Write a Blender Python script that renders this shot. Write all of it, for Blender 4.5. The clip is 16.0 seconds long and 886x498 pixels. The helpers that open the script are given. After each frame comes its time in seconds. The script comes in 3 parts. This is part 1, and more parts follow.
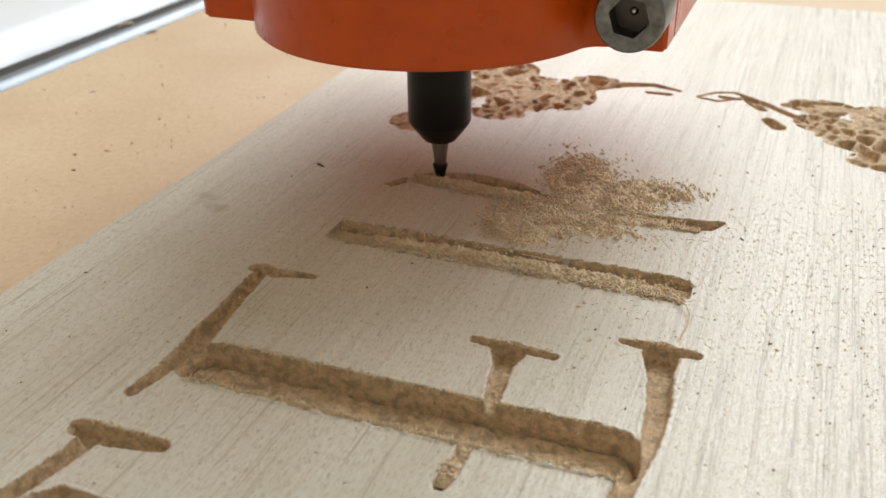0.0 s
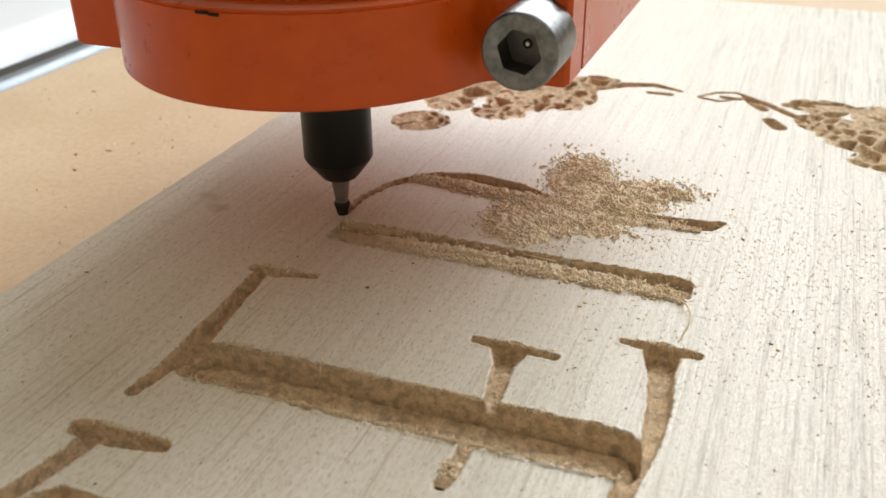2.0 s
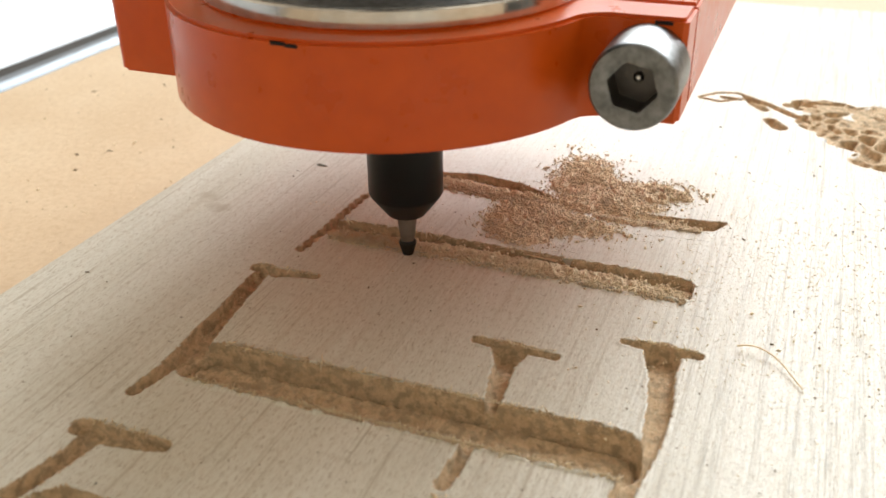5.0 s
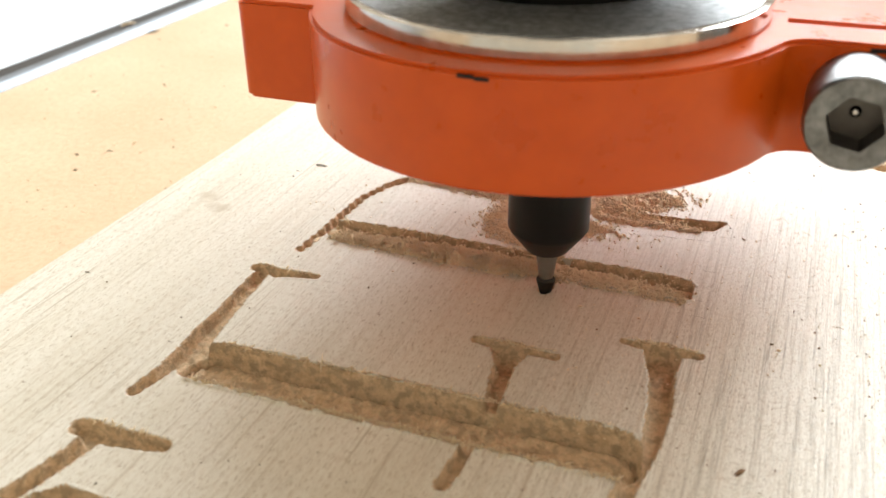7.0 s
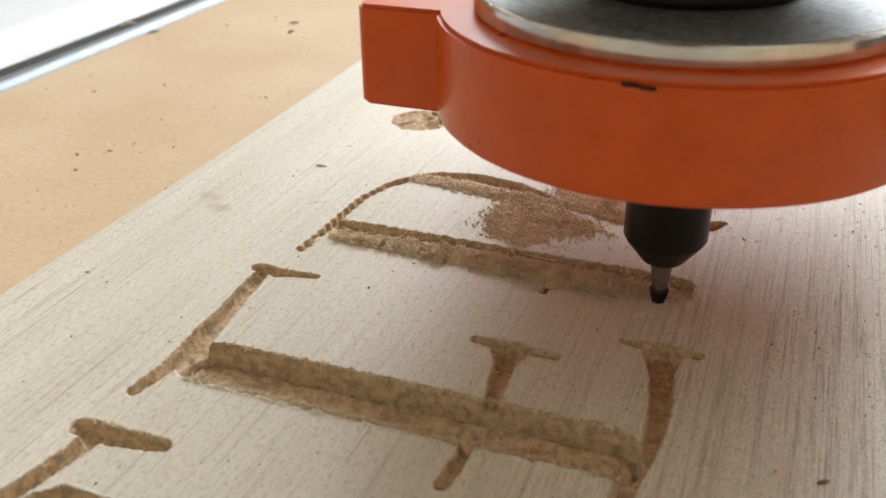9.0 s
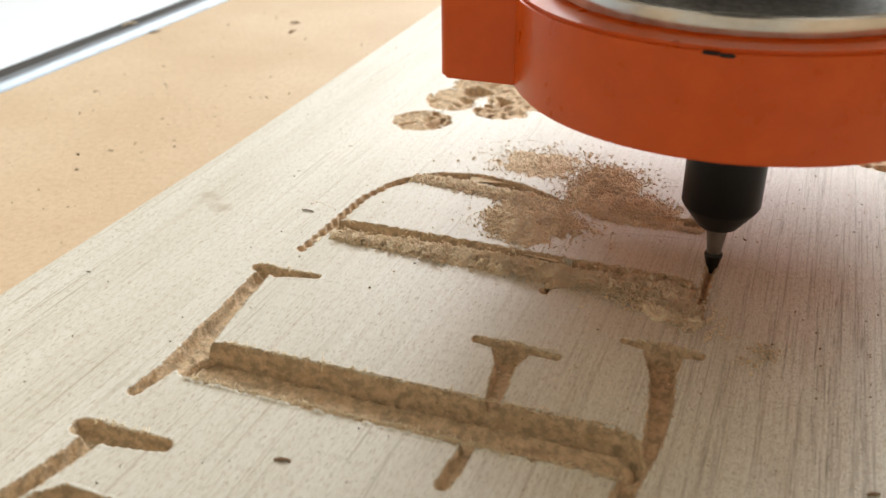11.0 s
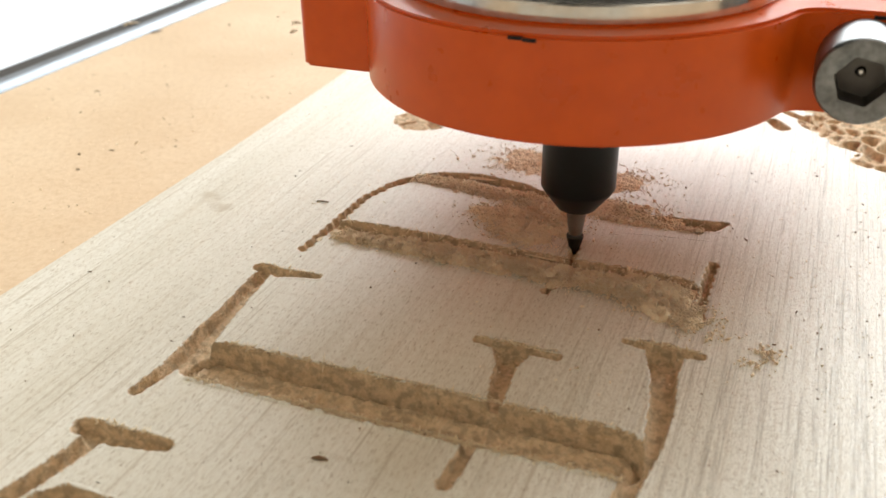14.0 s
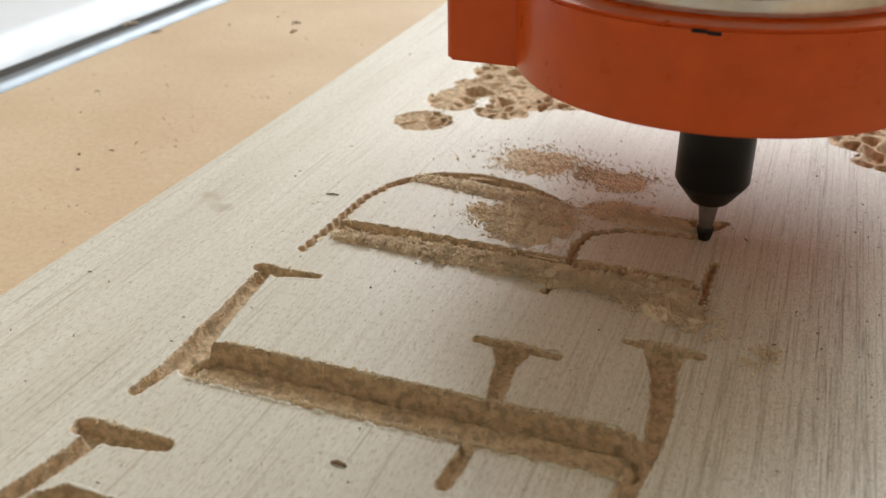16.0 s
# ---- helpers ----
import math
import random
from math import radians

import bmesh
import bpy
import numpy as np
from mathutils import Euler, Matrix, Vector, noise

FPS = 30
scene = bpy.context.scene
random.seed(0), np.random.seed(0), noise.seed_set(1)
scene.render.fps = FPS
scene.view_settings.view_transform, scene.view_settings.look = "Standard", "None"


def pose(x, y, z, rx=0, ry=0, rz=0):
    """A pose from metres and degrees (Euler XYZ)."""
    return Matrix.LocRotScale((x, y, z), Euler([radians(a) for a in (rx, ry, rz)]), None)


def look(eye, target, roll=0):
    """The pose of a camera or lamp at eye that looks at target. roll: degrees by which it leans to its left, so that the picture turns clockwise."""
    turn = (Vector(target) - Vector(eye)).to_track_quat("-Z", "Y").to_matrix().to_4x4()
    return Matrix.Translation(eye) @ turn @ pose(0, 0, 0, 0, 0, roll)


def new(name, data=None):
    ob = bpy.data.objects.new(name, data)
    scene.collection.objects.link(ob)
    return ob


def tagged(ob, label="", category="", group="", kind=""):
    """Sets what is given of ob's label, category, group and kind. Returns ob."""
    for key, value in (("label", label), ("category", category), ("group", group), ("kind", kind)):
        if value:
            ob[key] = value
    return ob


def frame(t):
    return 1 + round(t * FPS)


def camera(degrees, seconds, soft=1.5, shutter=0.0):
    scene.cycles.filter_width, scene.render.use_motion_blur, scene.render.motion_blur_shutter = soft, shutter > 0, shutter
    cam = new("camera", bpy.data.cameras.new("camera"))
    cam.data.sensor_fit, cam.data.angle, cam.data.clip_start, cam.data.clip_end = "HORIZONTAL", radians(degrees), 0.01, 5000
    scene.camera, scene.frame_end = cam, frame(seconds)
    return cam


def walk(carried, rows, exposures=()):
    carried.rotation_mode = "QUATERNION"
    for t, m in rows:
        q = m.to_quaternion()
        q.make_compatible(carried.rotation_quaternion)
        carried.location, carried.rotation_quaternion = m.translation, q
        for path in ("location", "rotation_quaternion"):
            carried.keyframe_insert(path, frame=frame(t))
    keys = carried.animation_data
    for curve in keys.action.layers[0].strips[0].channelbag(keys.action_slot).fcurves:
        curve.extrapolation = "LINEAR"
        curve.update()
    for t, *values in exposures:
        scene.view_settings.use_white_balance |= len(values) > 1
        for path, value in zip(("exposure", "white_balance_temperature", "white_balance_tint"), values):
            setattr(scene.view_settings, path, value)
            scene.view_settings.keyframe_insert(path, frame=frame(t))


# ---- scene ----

MM = 0.001  # the plan below is written in millimetres; z = 0 is the top of the carved board

# ---- camera: hand-held close above the board, turning very slightly ----
cam = camera(51.1, 16.0, soft=1.6)
cam.data.dof.use_dof = True
cam.data.dof.focus_distance = 0.118
cam.data.dof.aperture_fstop = 44.0
EYE = (0.0, 0.0, 0.0584)


def view(turn):
    """The camera's pose, turned to its left by so many degrees."""
    yaw, tilt = radians(-21.86 - turn), radians(28.43)
    way = Vector((math.sin(yaw) * math.cos(tilt), math.cos(yaw) * math.cos(tilt), -math.sin(tilt)))
    return look(EYE, Vector(EYE) + way, -0.715)


walk(cam, [(0, view(-0.105)), (1.5, view(-0.07)), (3, view(0)), (9, view(0.017)), (11.5, view(0.105)), (13.5, view(0.157)), (16, view(0.157))],
     exposures=[(0, -1.14), (3.5, -0.98), (4.2, -0.92), (6.3, -0.42), (7, -0.36), (8, -0.42), (9, -1.02), (11.3, -0.86), (12.5, -0.82), (13.5, -0.62), (14.5, -0.72), (16, -1.22)])

# ---- light: one big window behind the machine, sky outside ----
world = bpy.data.worlds.new("sky")
scene.world = world
world.use_nodes = True
wn = world.node_tree
sky = wn.nodes.new("ShaderNodeTexSky")
sky.sky_type, sky.sun_disc = "NISHITA", False
sky.sun_elevation, sky.sun_rotation = radians(40), radians(200)
wn.links.new(sky.outputs[0], wn.nodes["Background"].inputs[0])
wn.nodes["Background"].inputs[1].default_value = 0.12

WIN = (0.20, 1.6, 1.29)  # middle of the window
WIN_W, WIN_H = 2.0, 1.5
lamp = bpy.data.lights.new("window_light", "AREA")
lamp.shape, lamp.size, lamp.size_y, lamp.energy, lamp.color = "RECTANGLE", WIN_W - 0.08, WIN_H - 0.08, 150.0, (0.968, 0.995, 1.0)
lamp_ob = new("window_light", lamp)
lamp_ob.matrix_world = look((WIN[0], WIN[1] - 0.01, WIN[2]), (WIN[0], 0, WIN[2]))


# ---- materials ----
def nodes_of(name):
    m = bpy.data.materials.new(name)
    m.use_nodes = True
    return m, m.node_tree, m.node_tree.nodes["Principled BSDF"]


def add(nt, kind, **values):
    n = nt.nodes.new(kind)
    for k, v in values.items():
        if k in n.inputs:
            n.inputs[k].default_value = v
    return n


def position(nt, sx, sy, sz):
    """World place in millimetres, stretched by the given factors."""
    g = nt.nodes.new("ShaderNodeNewGeometry")
    v = nt.nodes.new("ShaderNodeVectorMath")
    v.operation = "MULTIPLY"
    nt.links.new(g.outputs["Position"], v.inputs[0])
    v.inputs[1].default_value = (sx / MM, sy / MM, sz / MM)
    return v.outputs[0]


def local(nt, s):
    """Place on the object in millimetres."""
    c = nt.nodes.new("ShaderNodeTexCoord")
    v = nt.nodes.new("ShaderNodeVectorMath")
    v.operation = "SCALE"
    nt.links.new(c.outputs["Object"], v.inputs[0])
    v.inputs["Scale"].default_value = s / MM
    return v.outputs[0]


def ramp(nt, value, stops):
    r = nt.nodes.new("ShaderNodeValToRGB")
    e = r.color_ramp.elements
    while len(e) < len(stops):
        e.new(0.5)
    for el, (pos, col) in zip(e, stops):
        el.position = pos
        el.color = (col, col, col, 1) if isinstance(col, (int, float)) else (*col, 1)
    nt.links.new(value, r.inputs[0])
    return r.outputs[0]


def mix(nt, fac, a, b, blend="MIX"):
    m = nt.nodes.new("ShaderNodeMix")
    m.data_type, m.blend_type = "RGBA", blend
    for sock, v in ((m.inputs[0], fac), (m.inputs[6], a), (m.inputs[7], b)):
        if isinstance(v, (int, float)):
            sock.default_value = v
        elif isinstance(v, tuple):
            sock.default_value = (*v, 1)
        else:
            nt.links.new(v, sock)
    return m.outputs[2]


def noise_of(nt, vec, scale, detail=4.0, rough=0.55):
    n = add(nt, "ShaderNodeTexNoise", Scale=scale, Detail=detail, Roughness=rough)
    nt.links.new(vec, n.inputs["Vector"])
    return n.outputs["Fac"]


def bump(nt, bsdf, height, strength, dist):
    b = add(nt, "ShaderNodeBump", Strength=strength, Distance=dist)
    nt.links.new(height, b.inputs["Height"])
    nt.links.new(b.outputs[0], bsdf.inputs["Normal"])


def board_wood():
    m, nt, p = nodes_of("pale_planed_wood")
    broad = noise_of(nt, position(nt, 0.10, 0.012, 0.1), 1.0, 3)
    streak = noise_of(nt, position(nt, 1.5, 0.035, 1), 1.0, 4, 0.6)
    pores = noise_of(nt, position(nt, 4.6, 0.42, 1), 1.0, 4, 0.7)
    speck = noise_of(nt, position(nt, 1.9, 1.2, 1), 1.0, 3, 0.65)
    saw = noise_of(nt, position(nt, 0.25, 3.0, 1), 1.0, 2)
    base = mix(nt, ramp(nt, broad, [(0.35, 0.0), (0.65, 1.0)]), (0.67, 0.648, 0.56), (0.745, 0.73, 0.655))
    base = mix(nt, ramp(nt, streak, [(0.50, 0.0), (0.72, 0.4)]), base, (0.50, 0.42, 0.31))
    lines = noise_of(nt, position(nt, 2.6, 0.022, 1), 1.0, 3, 0.75)
    patch = noise_of(nt, position(nt, 0.16, 0.03, 1), 1.0, 2)
    amount = mix(nt, 1.0, ramp(nt, lines, [(0.56, 0.0), (0.64, 0.7)]), ramp(nt, patch, [(0.42, 0.0), (0.62, 1.0)]), "MULTIPLY")
    base = mix(nt, amount, base, (0.36, 0.30, 0.21))
    # the plank's open-grained side
    g = nt.nodes.new("ShaderNodeNewGeometry")
    sep = nt.nodes.new("ShaderNodeSeparateXYZ")
    nt.links.new(g.outputs["Position"], sep.inputs[0])
    side = nt.nodes.new("ShaderNodeMapRange")
    nt.links.new(sep.outputs["X"], side.inputs[0])
    side.inputs[1].default_value, side.inputs[2].default_value = -0.030, 0.006
    open_lines = noise_of(nt, position(nt, 3.4, 0.03, 1), 1.0, 4, 0.8)
    open_pores = noise_of(nt, position(nt, 6.5, 3.2, 1), 1.0, 3, 0.7)
    bold = noise_of(nt, position(nt, 0.62, 0.009, 1), 1.0, 4, 0.72)
    broken = noise_of(nt, position(nt, 1.5, 0.16, 1), 1.0, 3, 0.7)
    bold = mix(nt, 1.0, ramp(nt, bold, [(0.55, 0.0), (0.572, 1.0), (0.60, 0.15)]), ramp(nt, broken, [(0.38, 0.15), (0.58, 1.0)]), "MULTIPLY")
    base = mix(nt, mix(nt, 1.0, bold, side.outputs[0], "MULTIPLY"), base, (0.19, 0.16, 0.11))
    coarse = mix(nt, 1.0, ramp(nt, open_lines, [(0.54, 0.0), (0.62, 0.75)]), side.outputs[0], "MULTIPLY")
    base = mix(nt, coarse, base, (0.29, 0.245, 0.175))
    coarse = mix(nt, 1.0, ramp(nt, open_pores, [(0.545, 0.0), (0.62, 0.95)]), side.outputs[0], "MULTIPLY")
    base = mix(nt, coarse, base, (0.22, 0.18, 0.12))
    base = mix(nt, ramp(nt, pores, [(0.60, 0.0), (0.72, 0.62)]), base, (0.38, 0.30, 0.20))
    base = mix(nt, ramp(nt, speck, [(0.62, 0.0), (0.74, 0.6)]), base, (0.40, 0.33, 0.23))
    mott = noise_of(nt, position(nt, 2.4, 0.9, 1), 1.0, 5, 0.75)
    base = mix(nt, ramp(nt, mott, [(0.38, 0.35), (0.56, 0.0)]), base, (0.52, 0.47, 0.37))
    dash = noise_of(nt, position(nt, 6.5, 0.9, 1), 1.0, 2, 0.6)
    base = mix(nt, ramp(nt, dash, [(0.60, 0.0), (0.68, 0.8)]), base, (0.33, 0.26, 0.175))
    fleck = noise_of(nt, position(nt, 3.2, 0.9, 1), 1.0, 4, 0.75)
    base = mix(nt, ramp(nt, fleck, [(0.56, 0.0), (0.65, 0.6)]), base, (0.42, 0.35, 0.25))
    for sx, sy, size in ((-75.0, 100.6, 2.4), (-79.0, 103.2, 2.6)):  # two old damp stains
        g = nt.nodes.new("ShaderNodeNewGeometry")
        d = nt.nodes.new("ShaderNodeVectorMath")
        d.operation = "DISTANCE"
        nt.links.new(g.outputs["Position"], d.inputs[0])
        d.inputs[1].default_value = (sx * MM, sy * MM, 0)
        s = nt.nodes.new("ShaderNodeMath")
        s.operation = "MULTIPLY_ADD"
        nt.links.new(d.outputs["Value"], s.inputs[0])
        s.inputs[1].default_value = 1 / (2 * size * MM)
        w = noise_of(nt, position(nt, 0.5, 0.3, 1), 1.0, 3)
        nt.links.new(w, s.inputs[2])
        base = mix(nt, ramp(nt, s.outputs[0], [(0.60, 0.62), (0.92, 0.0)]), base, (0.42, 0.35, 0.25))
    nt.links.new(base, p.inputs["Base Color"])
    nt.links.new(ramp(nt, mott, [(0.35, 0.54), (0.62, 0.36)]), p.inputs["Roughness"])
    p.inputs["Specular IOR Level"].default_value = 0.55
    h = mix(nt, 0.5, mix(nt, 0.5, ramp(nt, dash, [(0.5, 1.0), (0.64, 0.0)]), ramp(nt, fleck, [(0.46, 1.0), (0.6, 0.0)])), mix(nt, 0.5, streak, saw))
    bump(nt, p, h, 0.17, 0.0002)
    return m


def cut_wood():
    m, nt, p = nodes_of("fresh_cut_wood")
    fibre = noise_of(nt, position(nt, 1.2, 0.5, 1.0), 1.0, 5, 0.65)
    fine = noise_of(nt, position(nt, 5, 3, 4), 1.0, 3, 0.6)
    base = mix(nt, ramp(nt, fibre, [(0.3, 0.0), (0.7, 1.0)]), (0.55, 0.40, 0.245), (0.78, 0.61, 0.415))
    blot = noise_of(nt, position(nt, 0.9, 0.9, 1.0), 1.0, 2, 0.6)
    base = mix(nt, ramp(nt, blot, [(0.46, 0.0), (0.62, 0.75)]), base, (0.37, 0.29, 0.195))
    base = mix(nt, ramp(nt, fine, [(0.54, 0.0), (0.72, 0.5)]), base, (0.40, 0.27, 0.16))
    nt.links.new(base, p.inputs["Base Color"])
    p.inputs["Roughness"].default_value = 0.85
    p.inputs["Specular IOR Level"].default_value = 0.2
    bump(nt, p, mix(nt, 0.5, fibre, fine), 0.8, 0.0005)
    return m


def sawdust_material(name, dark, light):
    m, nt, p = nodes_of(name)
    g = nt.nodes.new("ShaderNodeNewGeometry")
    base = mix(nt, g.outputs["Random Per Island"], dark, light)
    nt.links.new(base, p.inputs["Base Color"])
    p.inputs["Roughness"].default_value = 0.9
    p.inputs["Specular IOR Level"].default_value = 0.15
    # thin flakes let some of the light through
    glow = nt.nodes.new("ShaderNodeBsdfTranslucent")
    nt.links.new(base, glow.inputs["Color"])
    both = nt.nodes.new("ShaderNodeMixShader")
    both.inputs[0].default_value = 0.5
    nt.links.new(p.outputs[0], both.inputs[1])
    nt.links.new(glow.outputs[0], both.inputs[2])
    nt.links.new(both.outputs[0], nt.nodes["Material Output"].inputs["Surface"])
    return m


def mdf_material():
    m, nt, p = nodes_of("brown_fibreboard")
    broad = noise_of(nt, position(nt, 0.03, 0.03, 0.03), 1.0, 3)
    grain = noise_of(nt, position(nt, 0.9, 0.7, 1), 1.0, 5, 0.7)
    speck = noise_of(nt, position(nt, 0.55, 0.75, 1), 1.0, 2, 0.5)
    base = mix(nt, ramp(nt, broad, [(0.35, 0.0), (0.65, 1.0)]), (0.61, 0.455, 0.295), (0.68, 0.535, 0.37))
    base = mix(nt, ramp(nt, grain, [(0.45, 0.0), (0.75, 0.7)]), base, (0.50, 0.345, 0.21))
    base = mix(nt, ramp(nt, speck, [(0.72, 0.0), (0.78, 0.7)]), base, (0.75, 0.60, 0.42))
    nt.links.new(base, p.inputs["Base Color"])
    p.inputs["Roughness"].default_value = 0.6
    p.inputs["Specular IOR Level"].default_value = 0.4
    bump(nt, p, grain, 0.35, 0.0003)
    return m


def orange_paint():
    m, nt, p = nodes_of("orange_coated_metal")
    v = local(nt, 1.0)
    mott = noise_of(nt, v, 0.25, 3)
    grit = noise_of(nt, v, 5.0, 3)
    scuff = noise_of(nt, v, 0.9, 5, 0.7)
    base = mix(nt, ramp(nt, mott, [(0.35, 0.0), (0.65, 1.0)]), (0.57, 0.078, 0.004), (0.63, 0.092, 0.006))
    base = mix(nt, ramp(nt, scuff, [(0.70, 0.0), (0.80, 0.4)]), base, (0.75, 0.24, 0.09))
    nt.links.new(base, p.inputs["Base Color"])
    nt.links.new(ramp(nt, mott, [(0.3, 0.26), (0.7, 0.36)]), p.inputs["Roughness"])
    p.inputs["Specular IOR Level"].default_value = 0.3
    p.inputs["Coat Weight"].default_value = 0.12
    p.inputs["Coat Roughness"].default_value = 0.14
    bump(nt, p, grit, 0.05, 0.0002)
    return m


def metal(name, col, rough, scale=1.0, wear_streaks=0.25, relief=0.12):
    m, nt, p = nodes_of(name)
    v = local(nt, 1.0)
    blot = noise_of(nt, v, 0.5 * scale, 4, 0.65)
    grit = noise_of(nt, v, 4.0 * scale, 3)
    dark = tuple(c * (1 - wear_streaks) for c in col)
    nt.links.new(mix(nt, ramp(nt, blot, [(0.35, 0.0), (0.7, 1.0)]), dark, col), p.inputs["Base Color"])
    p.inputs["Metallic"].default_value = 1.0
    nt.links.new(ramp(nt, blot, [(0.3, rough), (0.75, min(1.0, rough + 0.15))]), p.inputs["Roughness"])
    bump(nt, p, grit, relief, 0.0002)
    return m


def plain(name, col, rough, spec=0.4):
    m, nt, p = nodes_of(name)
    v = local(nt, 1.0)
    n = noise_of(nt, v, 0.6, 4)
    nt.links.new(mix(nt, n, tuple(c * 0.8 for c in col), col), p.inputs["Base Color"])
    p.inputs["Roughness"].default_value = rough
    p.inputs["Specular IOR Level"].default_value = spec
    return m


WOOD, CUT, MDF, ORANGE = board_wood(), cut_wood(), mdf_material(), orange_paint()
DUST = sawdust_material("sawdust", (0.89, 0.755, 0.565), (0.98, 0.89, 0.73))
FIBRE = sawdust_material("torn_fibre", (0.90, 0.785, 0.58), (0.98, 0.895, 0.72))
CRUMB = sawdust_material("dark_crumb", (0.17, 0.13, 0.09), (0.36, 0.27, 0.18))
CHIP = sawdust_material("brown_chip", (0.33, 0.22, 0.13), (0.46, 0.32, 0.20))
STEEL = metal("zinc_plated_steel", (0.30, 0.31, 0.315), 0.30, 1.6, 0.5)
# darker steel for the inside of the hexagon socket
SOCKET = metal("dark_socket_steel", (0.16, 0.15, 0.14), 0.40)
FLANGE_TOP = metal("cast_aluminium", (0.60, 0.63, 0.65), 0.52, 2.4, 0.5)
# its colour blotches imitate the light streaks reflected in the flange's side
BRIGHT = metal("turned_aluminium", (0.74, 0.735, 0.72), 0.09, 0.7, 0.3, 0.01)
BIT = metal("carbide", (0.30, 0.29, 0.28), 0.34)
BIT_TIP = metal("burnt_carbide", (0.05, 0.045, 0.04), 0.42)
LIP = metal("dull_aluminium", (0.27, 0.30, 0.33), 0.44, 0.2, 0.1)
ALU = metal("anodised_aluminium", (0.80, 0.84, 0.88), 0.68, 0.2, 0.04)
BLACK = plain("black_oxide", (0.008, 0.008, 0.009), 0.36, 0.25)
GAP = plain("slot_shade_black", (0.07, 0.065, 0.06), 0.8, 0.2)
# warm tone chosen for the fill that the unseen walls bounce into shade
WALL = plain("beige_wall_paint", (0.64, 0.565, 0.46), 0.8)
FLOOR = plain("grey_concrete", (0.40, 0.385, 0.355), 0.8)
BENCH = plain("bench_plywood", (0.42, 0.30, 0.18), 0.6)


# ---- mesh helpers ----
def link(name, bm, material, parent=None, label="", smooth=False):
    me = bpy.data.meshes.new(name)
    bm.to_mesh(me)
    bm.free()
    for mt in material if isinstance(material, (list, tuple)) else [material]:
        me.materials.append(mt)
    if smooth:
        me.polygons.foreach_set("use_smooth", [True] * len(me.polygons))
    ob = new(name, me)
    if parent is not None:
        ob.parent = parent
    if label:
        ob["label"] = label
    return ob


def part(name, bm, material, parent, label="", smooth=False):
    return link(name, bm, material, parent, label, smooth)


def box(x0, x1, y0, y1, z0, z1, bevel=0.0, s=MM):
    bm = bmesh.new()
    bmesh.ops.create_cube(bm, size=1)
    for v in bm.verts:
        v.co = Vector(((x0 + (v.co.x + .5) * (x1 - x0)) * s, (y0 + (v.co.y + .5) * (y1 - y0)) * s, (z0 + (v.co.z + .5) * (z1 - z0)) * s))
    if bevel:
        bmesh.ops.bevel(bm, geom=bm.edges[:], offset=bevel * s, segments=2, affect="EDGES")
    return bm


def lathe(profile, n=64, cx=0.0, cy=0.0):
    """A turned body: (radius, height) pairs in millimetres, from the bottom to the top, about a vertical axis."""
    bm = bmesh.new()
    rings = []
    for r, z in profile:
        rings.append([bm.verts.new(((cx + r * math.cos(2 * math.pi * i / n)) * MM, (cy + r * math.sin(2 * math.pi * i / n)) * MM, z * MM)) for i in range(n)])
    for a, b in zip(rings, rings[1:]):
        for i in range(n):
            bm.faces.new((a[i], a[(i + 1) % n], b[(i + 1) % n], b[i]))
    bm.faces.new(rings[0][::-1])
    bm.faces.new(rings[-1])
    return bm


def sharp_smooth(ob, degrees=35):
    ob.data.polygons.foreach_set("use_smooth", [True] * len(ob.data.polygons))
    ob.data.set_sharp_from_angle(angle=radians(degrees))
    return ob


def prism(outline, z0, z1, bevel=0.0, segments=2):
    bm = bmesh.new()
    f = bm.faces.new([bm.verts.new((x * MM, y * MM, z0 * MM)) for x, y in outline])
    ext = bmesh.ops.extrude_face_region(bm, geom=[f])
    bmesh.ops.translate(bm, vec=(0, 0, (z1 - z0) * MM), verts=[v for v in ext["geom"] if isinstance(v, bmesh.types.BMVert)])
    bmesh.ops.recalc_face_normals(bm, faces=bm.faces[:])
    if bevel:
        edges = [e for e in bm.edges if abs(e.verts[0].co.z - e.verts[1].co.z) < 1e-7]
        bmesh.ops.bevel(bm, geom=edges, offset=bevel * MM, segments=segments, affect="EDGES")
    return bm


def grid_noise(x, y, cell, seed):
    """Smooth noise from 0 to 1 over arrays of places in millimetres."""
    rng = np.random.RandomState(seed)
    table = rng.rand(256, 256)
    u, v = x / cell, y / cell
    i, j = np.floor(u).astype(int), np.floor(v).astype(int)
    a, b = u - i, v - j
    a, b = a * a * (3 - 2 * a), b * b * (3 - 2 * b)
    t = lambda p, q: table[p % 256, q % 256]
    return (t(i, j) * (1 - a) + t(i + 1, j) * a) * (1 - b) + (t(i, j + 1) * (1 - a) + t(i + 1, j + 1) * a) * b


